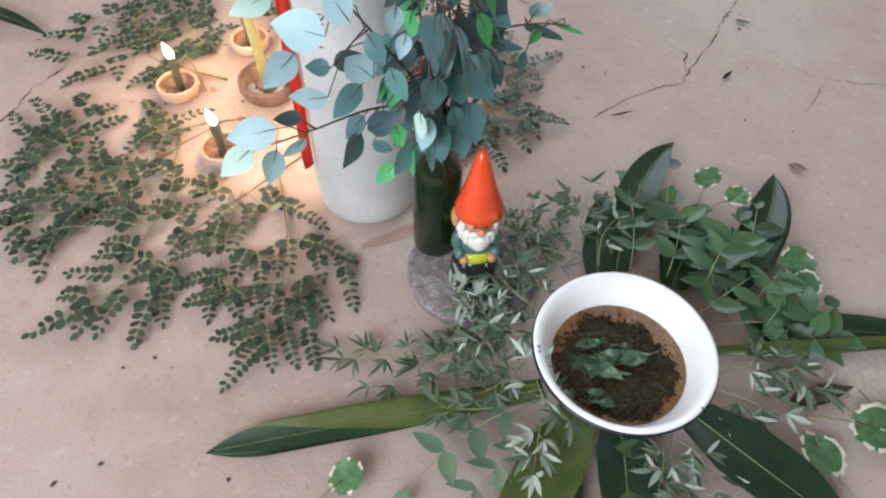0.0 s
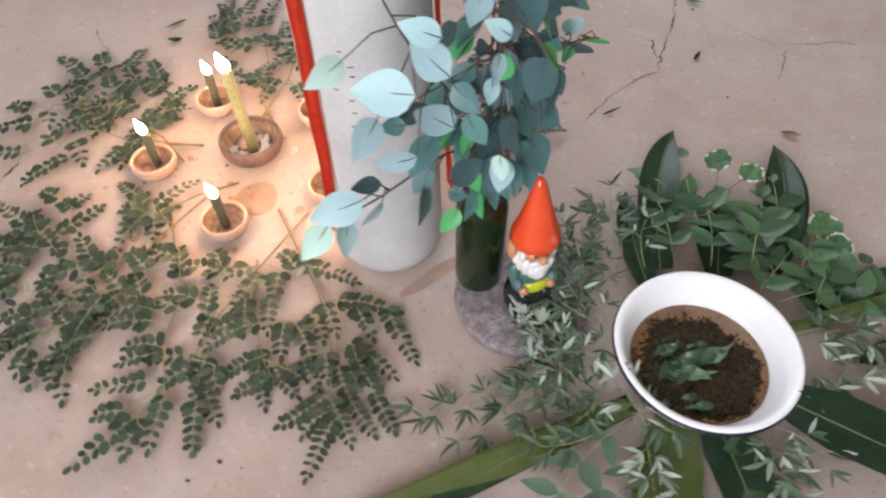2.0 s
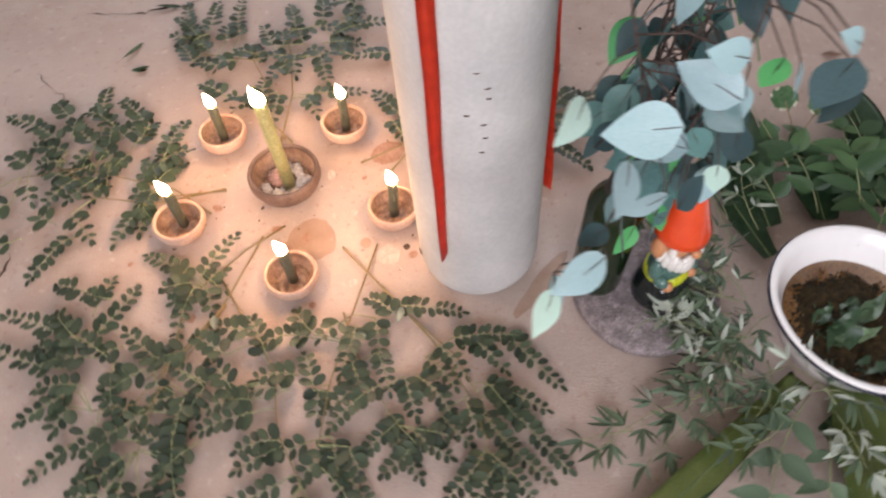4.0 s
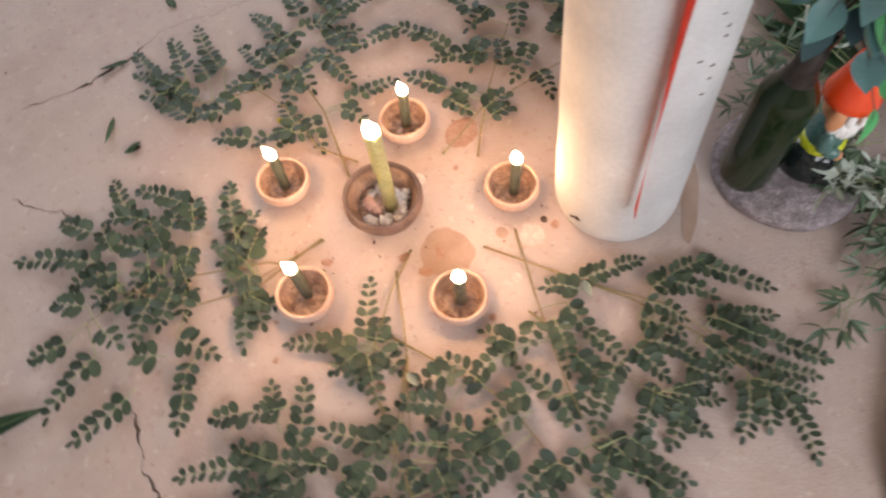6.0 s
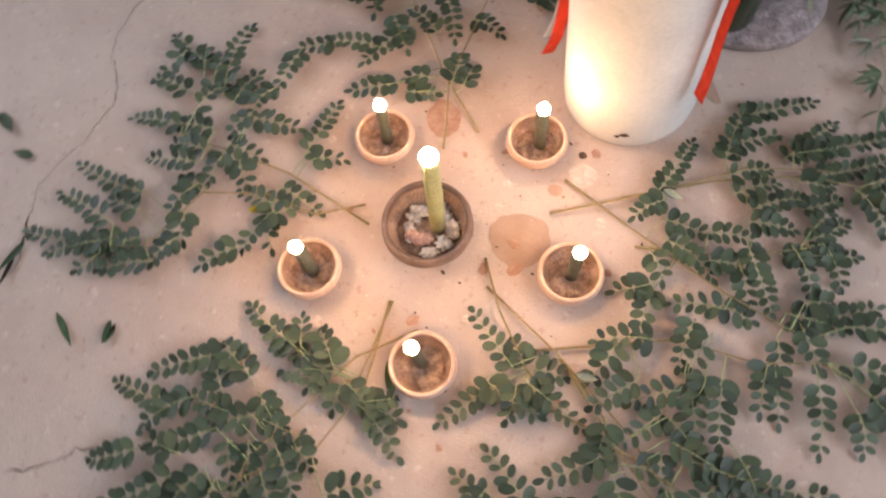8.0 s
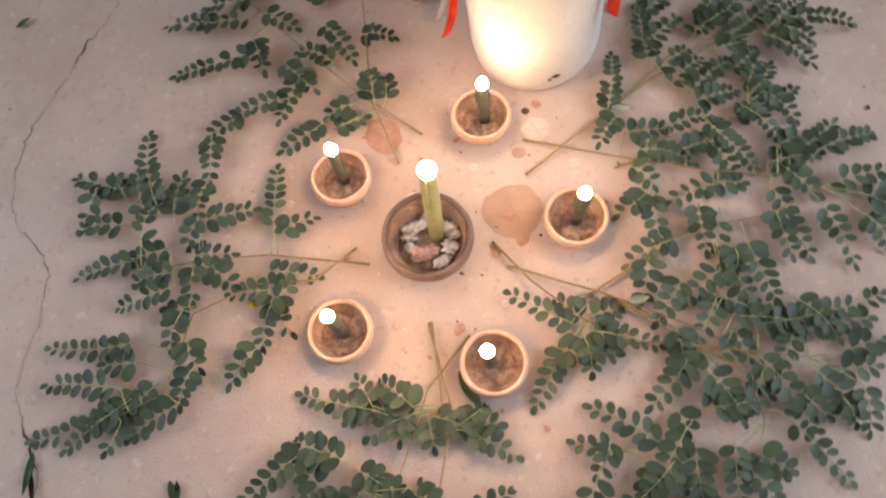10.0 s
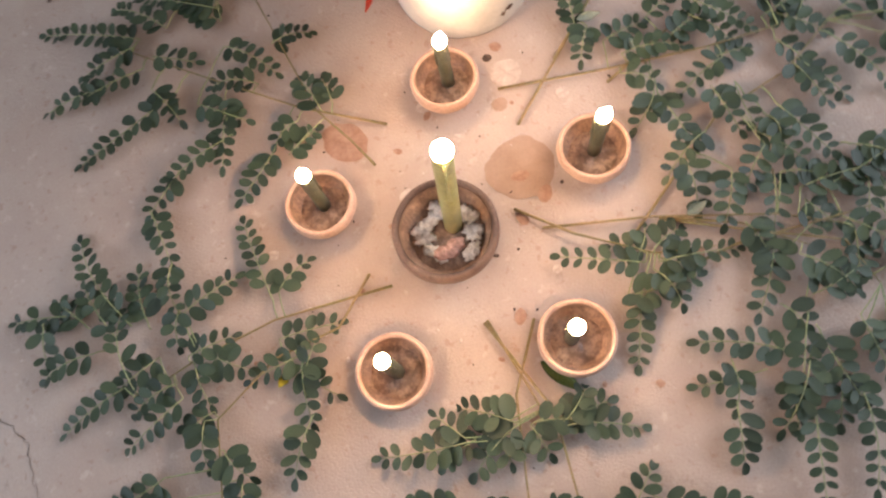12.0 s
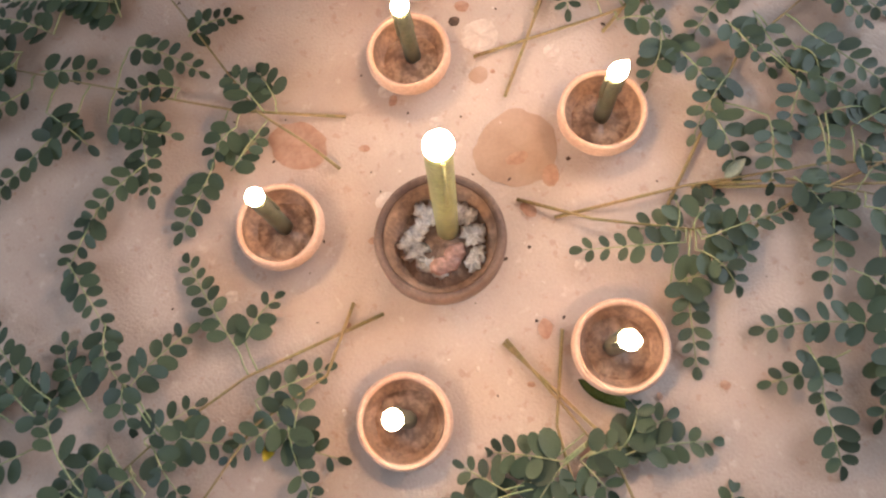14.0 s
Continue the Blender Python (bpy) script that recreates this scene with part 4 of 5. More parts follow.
def build_dense_sprays():
    """The thick middle of the bouquet: upright limbs with hanging leaves all round."""
    rng = random.Random(12)
    for k, (dx, dy, top) in enumerate(((0.00, -0.02, 0.86), (0.008, 0.02, 0.80), (0.012, -0.04, 0.84), (0.015, 0.05, 0.78))):
        limb = [(0.487, -0.281, 0.20), MOUTH, (0.487 + dx * 0.5, -0.281 + dy * 0.5, 0.45), (0.487 + dx * 1.3, -0.281 + dy * 1.3, 0.62), (0.487 + dx * 2.0, -0.281 + dy * 2, top)]
        leaves = []
        for i in range(30):
            s = 0.08 + 0.92 * i / 30
            z = 0.37 + (top - 0.37) * s
            a, r = rng.uniform(0, 6.28), rng.uniform(0.02, 0.055)
            c = Vector((0.487 + dx * 2 * s, -0.281 + dy * 2 * s, z))
            b = c + Vector((math.cos(a) * r, math.sin(a) * r, 0.015))
            t = b + Vector((math.cos(a) * 0.03, math.sin(a) * 0.03, rng.uniform(-0.055, -0.015))).normalized() * rng.uniform(0.045, 0.066)
            if (Vector((t.x, t.y)) - Vector((PX, PY))).length < PR + 0.04 or (Vector((b.x, b.y)) - Vector((PX, PY))).length < PR + 0.04:
                continue
            leaves.append((b, t, rng.choice(("teal",) * 8 + ("sky", "bright")), rng.uniform(-70, 70)))
        for i in range(12):
            a, r = rng.uniform(0, 6.28), rng.uniform(0.03, 0.075)
            b = Vector((0.495 + math.cos(a) * r, -0.290 + math.sin(a) * r, rng.uniform(0.36, 0.50)))
            t = b + Vector((math.cos(a) * 0.6, math.sin(a) * 0.6, rng.uniform(-1.3, -0.2))).normalized() * rng.uniform(0.05, 0.068)
            if min((Vector((q.x, q.y)) - Vector((PX, PY))).length for q in (b, t)) > PR + 0.04:
                leaves.append((b, t, rng.choice(("teal",) * 9 + ("bright",)), rng.uniform(-60, 60)))
        build_spray("upright spray of dark teal leaves in the bottle", limb, leaves, 30 + k, False)


build_dense_sprays()


# ---- leaves and herbs round the basin ----
def build_strap(base, tip, width, material, fold, arch, bend, label, rib=True, twist=0.0, turned=None):
    root = thing("strap_leaf", Matrix(), label, "leaf", "long leaves round the basin")
    n = 32
    pts = curve_points(base[:2], tip[:2], bend, n, base[2], tip[2], arch)
    bm = bmesh.new()
    rows = []
    for i, p in enumerate(pts):
        s = i / n
        d = (pts[min(i + 1, n)] - pts[max(i - 1, 0)]).normalized()
        side = Vector((-d.y, d.x, 0)).normalized()
        w = width / 2 * max((min(1, 0.7 + s * 0.6) * (1 - max(0, (s - 0.78) / 0.22) ** 2.4) if turned else strap(s)), 0.03)
        tw = radians(twist) * s
        row = []
        # edge splits olive from dark: the turned tip, and a thin painted-in shade line
        edge = min(0.95, max(-0.95, 0.95 - 1.9 * (s - turned + 0.28) / 0.44)) if turned else 0.0
        for u in [-1 + (edge + 1) * j / 4 for j in range(4)] + [edge + (1 - edge) * j / 4 for j in range(5)]:
            q = p + side * (u * w * math.cos(tw)) + Vector((0, 0, abs(u) * w * fold + u * w * math.sin(tw) + 0.0015 * math.sin(7 * s + 2 * u)))
            q.z = max(q.z, 0.003)
            row.append(bm.verts.new(q))
        rows.append(row)
    for p, q in zip(rows, rows[1:]):
        for j in range(8):
            f = bm.faces.new((p[j], p[j + 1], q[j + 1], q[j]))
            f.material_index = 1 if turned and j > 3 else 0
    bmesh.ops.solidify(bm, geom=bm.faces[:], thickness=0.0008)
    part("blade", bm, (material, M_STRAP_DARK) if turned else material, root)
    if rib:
        part("midrib", tube([p + Vector((0, 0, 0.0012)) for p in pts[:-1]], [0.0017 - 0.0013 * i / n for i in range(n)], 6), M_MIDRIB, root, "pale midrib")


build_strap((0.742, -0.486, 0.022), (0.302, -0.753, 0.010), 0.050, M_STRAP_OLIVE, 0.25, 0.006, 0.0, "long olive strap leaf, dark turned tip, shaded edge painted dark", True, -22, 0.70)
build_strap((0.803, -0.490, 0.030), (0.735, -0.800, 0.010), 0.092, M_STRAP_OLIVE, 0.15, 0.012, 0.02, "broad olive green strap leaf reaching out from under the basin", True)
build_strap((0.862, -0.491, 0.020), (0.917, -0.683, 0.010), 0.085, M_STRAP_DARK, 0.2, 0.015, 0.0, "broad dark green leaf with a pale midrib under the basin")
build_strap((0.961, -0.446, 0.025), (1.220, -0.549, 0.012), 0.105, M_STRAP_DARK, 0.18, 0.02, -0.05, "large dark green leaf with a pale midrib beside the basin")
build_strap((0.964, -0.338, 0.030), (1.361, -0.149, 0.012), 0.026, M_STRAP_OLIVE, 0.7, 0.015, -0.03, "narrow pale edged strap leaf beside the basin", True, 30)
build_strap((1.044, -0.257, 0.012), (1.371, -0.155, 0.008), 0.065, M_STRAP_DARK, 0.2, 0.006, 0.03, "dark green strap leaf lying flat on the floor", True)
build_strap((0.804, -0.217, 0.020), (0.850, 0.134, 0.035), 0.075, M_STRAP_DARK, 0.25, 0.02, 0.06, "dark glossy pointed leaf behind the basin")
build_strap((0.989, -0.199, 0.020), (1.050, 0.122, 0.030), 0.080, M_STRAP_DARK, 0.25, 0.015, -0.06, "dark glossy leaf with a pointed tip behind the basin")
build_strap((0.786, -0.272, 0.015), (0.751, -0.035, 0.020), 0.055, M_STRAP_DARK, 0.2, 0.01, 0.05, "dark green leaf half hidden by herbs behind the basin")
build_strap((0.904, -0.214, 0.015), (0.943, -0.053, 0.020), 0.080, M_STRAP_DARK, 0.2, 0.008, 0.05, "wide dark green leaf under the sprigs behind the basin")
build_strap((0.757, -0.545, 0.012), (0.836, -0.689, 0.008), 0.070, M_STRAP_DARK, 0.2, 0.01, 0.0, "dark green leaf lying under the herbs by the basin")
build_strap((-0.918, 0.001, 0.012), (-0.572, -0.012, 0.012), 0.045, M_STRAP_DARK, 0.2, 0.012, 0.02, "dark green strap leaf lying on the bare floor", True)


def build_rose_sprig(base, tip, pairs, size, seed, label, meshes=None):
    meshes = meshes or ROSE_LEAFLETS
    rng = random.Random(seed)
    root = thing("leafy_sprig", Matrix(), label, "sprig", "green sprigs round the basin")
    pts = curve_points(base[:2], tip[:2], rng.uniform(-0.1, 0.1), 8, base[2], tip[2], 0.012)
    part("stalk", tube(pts, [0.0014 - 0.0008 * i / 8 for i in range(9)], 6), M_MORINGA_STEM, root)
    for i in range(pairs):
        p, d = along(pts, 0.22 + 0.72 * i / pairs)
        for sgn in (-1, 1):
            a = radians(sgn * rng.uniform(40, 70))
            way = Vector((d.x * math.cos(a) - d.y * math.sin(a), d.x * math.sin(a) + d.y * math.cos(a), rng.uniform(-0.1, 0.25)))
            place("leaflet", rng.choice(meshes), root, orient(p, p + way, rng.uniform(-25, 25)), size * 1.2 * rng.uniform(0.8, 1.15))
    p, d = along(pts, 1.0)
    place("leaflet", meshes[0], root, orient(p, p + d, 0), size * 1.1)


for k, (b, t, n, s) in enumerate((((0.826, -0.216, 0.030), (0.783, -0.037, 0.050), 3, 0.046), ((0.871, -0.089, 0.030), (0.791, -0.013, 0.045), 1, 0.05), ((1.000, -0.250, 0.030), (0.992, -0.051, 0.055), 3, 0.052), ((1.009, -0.147, 0.030), (1.020, -0.006, 0.050), 2, 0.046),
                               ((0.984, -0.274, 0.030), (1.158, -0.202, 0.020), 4, 0.050), ((0.944, -0.278, 0.040), (1.023, -0.170, 0.050), 2, 0.05), ((0.923, -0.166, 0.030), (0.937, -0.035, 0.030), 2, 0.052), ((0.912, -0.498, 0.015), (0.933, -0.633, 0.020), 3, 0.045), ((0.874, -0.125, 0.040), (0.857, 0.039, 0.050), 1, 0.05), ((0.951, -0.210, 0.050), (0.976, -0.117, 0.060), 2, 0.052), ((1.056, -0.264, 0.030), (1.098, -0.189, 0.030), 2, 0.05), ((0.928, -0.124, 0.030), (0.867, -0.061, 0.030), 2, 0.05), ((1.076, -0.265, 0.025), (1.194, -0.200, 0.020), 3, 0.05), ((0.889, -0.206, 0.030), (0.881, -0.040, 0.045), 3, 0.05), ((0.979, -0.234, 0.030), (0.950, -0.100, 0.045), 3, 0.05), ((1.019, -0.240, 0.025), (1.084, -0.105, 0.030), 3, 0.048), ((1.051, -0.271, 0.020), (1.155, -0.164, 0.025), 3, 0.048))):
    build_rose_sprig(b, t, n, s, 60 + k, "sprig of mid green oval leaves lying by the basin")
for k, (b, t, n, s) in enumerate((((0.740, -0.512, 0.030), (0.603, -0.703, 0.022), 3, 0.044), ((0.748, -0.560, 0.030), (0.668, -0.720, 0.020), 3, 0.040), ((0.835, -0.640, 0.020), (0.800, -0.720, 0.020), 2, 0.040))):
    build_rose_sprig(b, t, n, s, 160 + k, "sprig of pale grey green oval leaves in front of the basin", GREY_LEAFLETS)


def build_palmate(base, tip, fans, size, pale, seed, spikes=0):
    """A herb sprig: a thin stalk with fans of narrow leaflets, and small flower spikes where there are some."""
    rng = random.Random(seed)
    root = thing("herb_sprig", Matrix(), "sprig of narrow silvery grey green leaves by the basin" if pale > 0.4 else "sprig of narrow grey green fingered leaves by the basin", "sprig", "herb sprigs round the basin")
    pts = curve_points(base[:2], tip[:2], rng.uniform(-0.12, 0.12), 8, base[2], tip[2], 0.01)
    part("stalk", tube(pts, [0.0011 - 0.0006 * i / 8 for i in range(9)], 5), M_MORINGA_STEM, root)
    for i in range(fans):
        s = 0.2 + 0.8 * (i + 0.5) / fans
        p, d = along(pts, min(s, 0.999))
        a0 = rng.uniform(40, 75) * (1 if i % 2 else -1) if i < fans - 1 else 0
        a = radians(a0)
        way = Vector((d.x * math.cos(a) - d.y * math.sin(a), d.x * math.sin(a) + d.y * math.cos(a), rng.uniform(0.0, 0.5))).normalized()
        hub = p + way * size * rng.uniform(0.3, 0.6)
        hub.z = max(hub.z, 0.006)
        stalk = part("leaf_stalk", tube([p, hub], 0.0006, 4), M_MORINGA_STEM, root)
        for f in (-2, -1, 0, 1, 2):
            if rng.random() < 0.1:
                continue
            b = radians(f * rng.uniform(24, 34))
            w2 = Vector((way.x * math.cos(b) - way.y * math.sin(b), way.x * math.sin(b) + way.y * math.cos(b), rng.uniform(-0.3, 0.3)))
            L = size * (1 - 0.18 * abs(f)) * rng.uniform(0.8, 1.15)
            if hub.z + w2.z * L < 0.004:
                w2.z = (0.004 - hub.z) / L
            place("leaflet", rng.choice(NARROW_PALE if rng.random() < pale else NARROW), stalk, orient(hub, hub + w2, rng.uniform(-50, 50)), L * 1.25)
    for i in range(spikes):
        p = pts[-1 - i] + Vector((rng.uniform(-0.01, 0.01), rng.uniform(-0.01, 0.01), 0.0))
        q = p + Vector((rng.uniform(-0.02, 0.02), rng.uniform(-0.01, 0.02), 0.045))
        sp = part("flower_spike", tube([p, q], 0.0005, 4), M_SILVER, root, "pale small budded flower spike")
        bud = BUD
        for j in range(16):
            c = p.lerp(q, 0.25 + 0.75 * j / 16)
            a = j * 2.4
            place("bud", bud, sp, Matrix.Translation(c + Vector((math.cos(a), math.sin(a), 0)) * 0.0022), 0.0019)


bud_bm = bmesh.new()
bmesh.ops.create_icosphere(bud_bm, subdivisions=1, radius=1)
BUD = shared("bud", bud_bm, M_SILVER)
for k, (b, t, n, s, pale, sp) in enumerate((((0.649, -0.489, 0.020), (0.429, -0.545, 0.012), 6, 0.034, 0.03, 0), ((0.674, -0.511, 0.020), (0.483, -0.578, 0.012), 5, 0.034, 0.0, 0), ((0.680, -0.371, 0.030), (0.554, -0.383, 0.030), 6, 0.032, 0.15, 1), ((0.682, -0.271, 0.030), (0.622, -0.126, 0.030), 6, 0.033, 0.02, 0),
                                     ((0.726, -0.242, 0.030), (0.718, -0.043, 0.030), 6, 0.036, 0.02, 0), ((0.994, -0.370, 0.030), (1.103, -0.313, 0.030), 5, 0.042, 0.2, 0), ((0.999, -0.389, 0.020), (1.095, -0.399, 0.020), 5, 0.040, 0.3, 0), ((0.943, -0.489, 0.020), (0.963, -0.592, 0.030), 6, 0.036, 0.75, 0),
                                     ((0.753, -0.541, 0.060), (0.710, -0.483, 0.070), 4, 0.034, 0.7, 0), ((0.752, -0.546, 0.050), (0.760, -0.624, 0.050), 6, 0.034, 0.75, 1), ((0.649, -0.435, 0.040), (0.554, -0.388, 0.070), 6, 0.038, 0.85, 2), ((0.720, -0.414, 0.030), (0.564, -0.466, 0.020), 8, 0.032, 0.05, 0),
                                     ((0.654, -0.275, 0.020), (0.571, -0.174, 0.020), 6, 0.032, 0.05, 0), ((0.691, -0.343, 0.030), (0.615, -0.323, 0.030), 6, 0.030, 0.1, 0), ((0.772, -0.232, 0.040), (0.779, -0.128, 0.050), 4, 0.034, 0.6, 1), ((1.011, -0.331, 0.020), (1.151, -0.332, 0.020), 6, 0.040, 0.1, 0),
                                     ((0.725, -0.466, 0.030), (0.626, -0.476, 0.020), 7, 0.030, 0.05, 0), ((0.721, -0.392, 0.050), (0.666, -0.429, 0.040), 6, 0.030, 0.15, 0), ((0.689, -0.295, 0.030), (0.691, -0.178, 0.020), 5, 0.034, 0.05, 0), ((0.646, -0.353, 0.020), (0.656, -0.206, 0.020), 6, 0.032, 0.05, 0), ((0.702, -0.453, 0.030), (0.646, -0.539, 0.035), 6, 0.032, 0.05, 0), ((0.659, -0.402, 0.030), (0.613, -0.380, 0.040), 6, 0.030, 0.1, 0), ((0.671, -0.443, 0.030), (0.545, -0.517, 0.020), 7, 0.034, 0.0, 0), ((0.704, -0.357, 0.040), (0.643, -0.281, 0.040), 6, 0.032, 0.1, 0), ((0.697, -0.245, 0.020), (0.617, -0.221, 0.020), 6, 0.032, 0.0, 0), ((0.950, -0.500, 0.030), (1.005, -0.551, 0.030), 5, 0.034, 0.3, 0), ((0.735, -0.514, 0.050), (0.783, -0.539, 0.060), 4, 0.034, 0.6, 0), ((0.513, -0.534, 0.010), (0.412, -0.529, 0.010), 3, 0.034, 0.0, 0), ((0.925, -0.500, 0.030), (0.932, -0.595, 0.030), 5, 0.032, 0.3, 0), ((0.684, -0.547, 0.040), (0.604, -0.577, 0.040), 5, 0.034, 0.0, 0), ((1.011, -0.415, 0.020), (1.057, -0.456, 0.020), 4, 0.036, 0.4, 0), ((0.589, -0.306, 0.045), (0.603, -0.411, 0.045), 5, 0.030, 0.2, 0), ((0.670, -0.302, 0.030), (0.662, -0.111, 0.030), 6, 0.034, 0.0, 0), ((0.736, -0.197, 0.030), (0.689, -0.085, 0.030), 5, 0.034, 0.0, 0), ((0.684, -0.367, 0.060), (0.600, -0.313, 0.060), 6, 0.032, 0.1, 0), ((0.692, -0.425, 0.050), (0.621, -0.410, 0.055), 6, 0.034, 0.1, 0), ((0.669, -0.342, 0.050), (0.615, -0.260, 0.050), 6, 0.034, 0.05, 0), ((0.661, -0.474, 0.040), (0.593, -0.441, 0.050), 6, 0.034, 0.35, 1))):
    build_palmate(b, t, n, s, pale, 90 + k, sp)


def build_variegated(base, leaves, seed):
    rng = random.Random(seed)
    root = thing("variegated_sprig", Matrix(), "sprig of rounded green leaves with cream white toothed edges", "sprig", "variegated sprigs")
    for tip, size in leaves:
        b, t = Vector(base), Vector(tip)
        d = (t - b).normalized()
        stalk = part("leaf_stalk", tube([b, (b + t) / 2 + Vector((0, 0, 0.006)), t], 0.0011, 6), M_STEM_BROWN, root)
        n, rings = 36, 7
        bm = bmesh.new()
        m = orient(t - d * size * 0.2, t + d, rng.uniform(-25, 25))
        c = bm.verts.new(m @ Vector((size * 0.35, 0, 0)))
        prev = None
        for k in range(1, rings + 1):
            ring = []
            for i in range(n):
                a = 2 * math.pi * i / n
                r = size * 0.5 * k / rings * (1 + (0.06 * math.sin(i * 2.1) + 0.05 * (i % 2) if k == rings else 0))
                ring.append(bm.verts.new(m @ Vector((size * 0.35 + r * math.cos(a), r * 0.95 * math.sin(a), 0.05 * size * math.sin(3 * a + seed) * (k / rings) ** 2 + 0.10 * r * abs(math.sin(a))))))
            for i in range(n):
                f = bm.faces.new((c, ring[i], ring[(i + 1) % n])) if prev is None else bm.faces.new((prev[i], ring[i], ring[(i + 1) % n], prev[(i + 1) % n]))
                f.material_index = 1 if (k == rings and noise.noise(Vector((i * 0.35, seed, size * 90))) > -0.05) else 0
            prev = ring
        ob = new("leaf", mesh_from("leaf", bm, (M_VAR, M_VAR_EDGE)))
        ob.parent = stalk


build_variegated((0.913, -0.051, 0.030), [((0.923, 0.033, 0.050), 0.050), ((0.978, 0.008, 0.050), 0.046)], 3)
build_variegated((1.054, -0.180, 0.020), [((1.097, -0.104, 0.035), 0.062), ((1.114, -0.139, 0.030), 0.052)], 5)
build_variegated((1.134, -0.382, 0.015), [((1.151, -0.433, 0.025), 0.075), ((1.224, -0.372, 0.025), 0.075)], 8)
build_variegated((0.485, -0.761, 0.008), [((0.508, -0.723, 0.020), 0.052)], 11)
build_variegated((1.216, -0.303, 0.010), [((1.235, -0.346, 0.020), 0.05)], 14)


# ---- herbs in the basin ----
def build_basin_herbs():
    rng = random.Random(4)
    bm = bmesh.new()
    # a soaked clump whose lumps break the surface of the water
    n, grid = 110, {}
    for i in range(n + 1):
        for j in range(n + 1):
            x, y = (i / n - 0.5) * 0.2, (j / n - 0.5) * 0.2
            d = math.hypot(x + 0.006, y + 0.012) / 0.100
            v = Vector((x * 38, y * 38, 1.7))
            h = 0.0080 * (1 - d ** 3.6) + 0.004 * noise.noise(v) + 0.0035 * noise.noise(v * 4) + 0.0050 * noise.noise(v * 11)
            grid[i, j] = bm.verts.new((0.838 + x, -0.420 + y, 0.0590 + min(h, 0.0055 + 0.15 * h)))
    for i in range(n):
        for j in range(n):
            if math.hypot((i + 0.5) / n - 0.5, (j + 0.5) / n - 0.5) < 0.50:
                f = [grid[i, j], grid[i + 1, j], grid[i + 1, j + 1], grid[i, j + 1]]
                if max(v.co.z for v in f) > 0.0595:
                    bm.faces.new(f)
    bmesh.ops.delete(bm, geom=[v for v in bm.verts if not v.link_faces], context="VERTS")
    for _ in range(190):
        a, r = rng.uniform(0, 6.28), 0.096 * math.sqrt(rng.random())
        s = rng.uniform(0.004, 0.011)
        m = Matrix.Translation((0.832 + math.cos(a) * r, -0.430 + math.sin(a) * r, 0.0635)) @ Matrix.Rotation(rng.uniform(0, 6.28), 4, "Z") @ Matrix.Rotation(rng.uniform(-0.6, 0.6), 4, "X")
        blade(s, s * 0.35, ovate, 4, 0.2, rng.uniform(-0.8, 0.8), bm=bm, m=m, cols=1)
    tagged(new("soaked_herbs", mesh_from("soaked_herbs", bm, M_HERB_DARK)), "dark soaked herb scraps floating in the basin water", "herbs", kind="stuff")
    herb = leaf_mat("wet_pale_leaf", (0.06, 0.125, 0.065), (0.19, 0.29, 0.16), 0.3, 0.5, 0.15)
    wet = [shared("leaf", blade(1.0, w, lance, 10, f, c, cols=2, ripple=0.45, seed=i), (herb, herb, herb, M_STRAP_DARK, M_STRAP_DARK)[i]) for i, (w, f, c) in enumerate(((0.34, 0.3, -0.4), (0.28, 0.5, 0.3), (0.36, 0.2, -0.8), (0.5, 0.3, 0.4), (0.45, 0.2, -0.5)))]
    clump = thing("floating_leaves", Matrix(), "clump of wilted green leaves floating in the basin", "leaves")
    for i, (b, t, k) in enumerate((((0.783, -0.433, 0.066), (0.855, -0.467, 0.066), 0), ((0.828, -0.438, 0.068), (0.886, -0.399, 0.066), 1), ((0.789, -0.441, 0.066), (0.824, -0.478, 0.064), 2), ((0.773, -0.467, 0.064), (0.826, -0.426, 0.064), 3), ((0.776, -0.402, 0.064), (0.810, -0.433, 0.065), 3),
                                    ((0.803, -0.403, 0.064), (0.843, -0.377, 0.064), 4), ((0.812, -0.482, 0.063), (0.852, -0.510, 0.063), 4), ((0.828, -0.394, 0.064), (0.867, -0.410, 0.063), 3), ((0.779, -0.455, 0.066), (0.814, -0.458, 0.067), 0), ((0.796, -0.455, 0.067), (0.847, -0.445, 0.066), 1), ((0.770, -0.420, 0.064), (0.800, -0.405, 0.064), 3), ((0.782, -0.400, 0.064), (0.812, -0.382, 0.064), 4), ((0.765, -0.445, 0.064), (0.795, -0.430, 0.065), 4), ((0.800, -0.490, 0.063), (0.838, -0.500, 0.063), 3), ((0.815, -0.425, 0.066), (0.842, -0.402, 0.066), 3))):
        L = (Vector(t) - Vector(b)).length
        place("leaf", wet[k], clump, orient(b, t, rng.uniform(-30, 30)), L * 1.25)
    for x, y in ((0.030, 0.127), (0.115, -0.062), (0.120, -0.056), (-0.122, -0.05), (-0.118, -0.058), (0.045, 0.108)):
        bm = bmesh.new()
        blade(0.008, 0.005, ovate, 4, 0.2, 0.5, bm=bm, cols=1, m=Matrix.Rotation(x * 40, 4, "Z"))
        ob = new("herb_scrap", mesh_from("herb_scrap", bm, M_HERB_DARK))
        r = math.hypot(x, y)
        ob.location = (0.838 + x, -0.420 + y, 0.0905 + (r - 0.121) * 1.5)
        tagged(ob, "tiny dark herb scrap stuck to the basin rim", "herb scrap", "scraps on the basin")


build_basin_herbs()


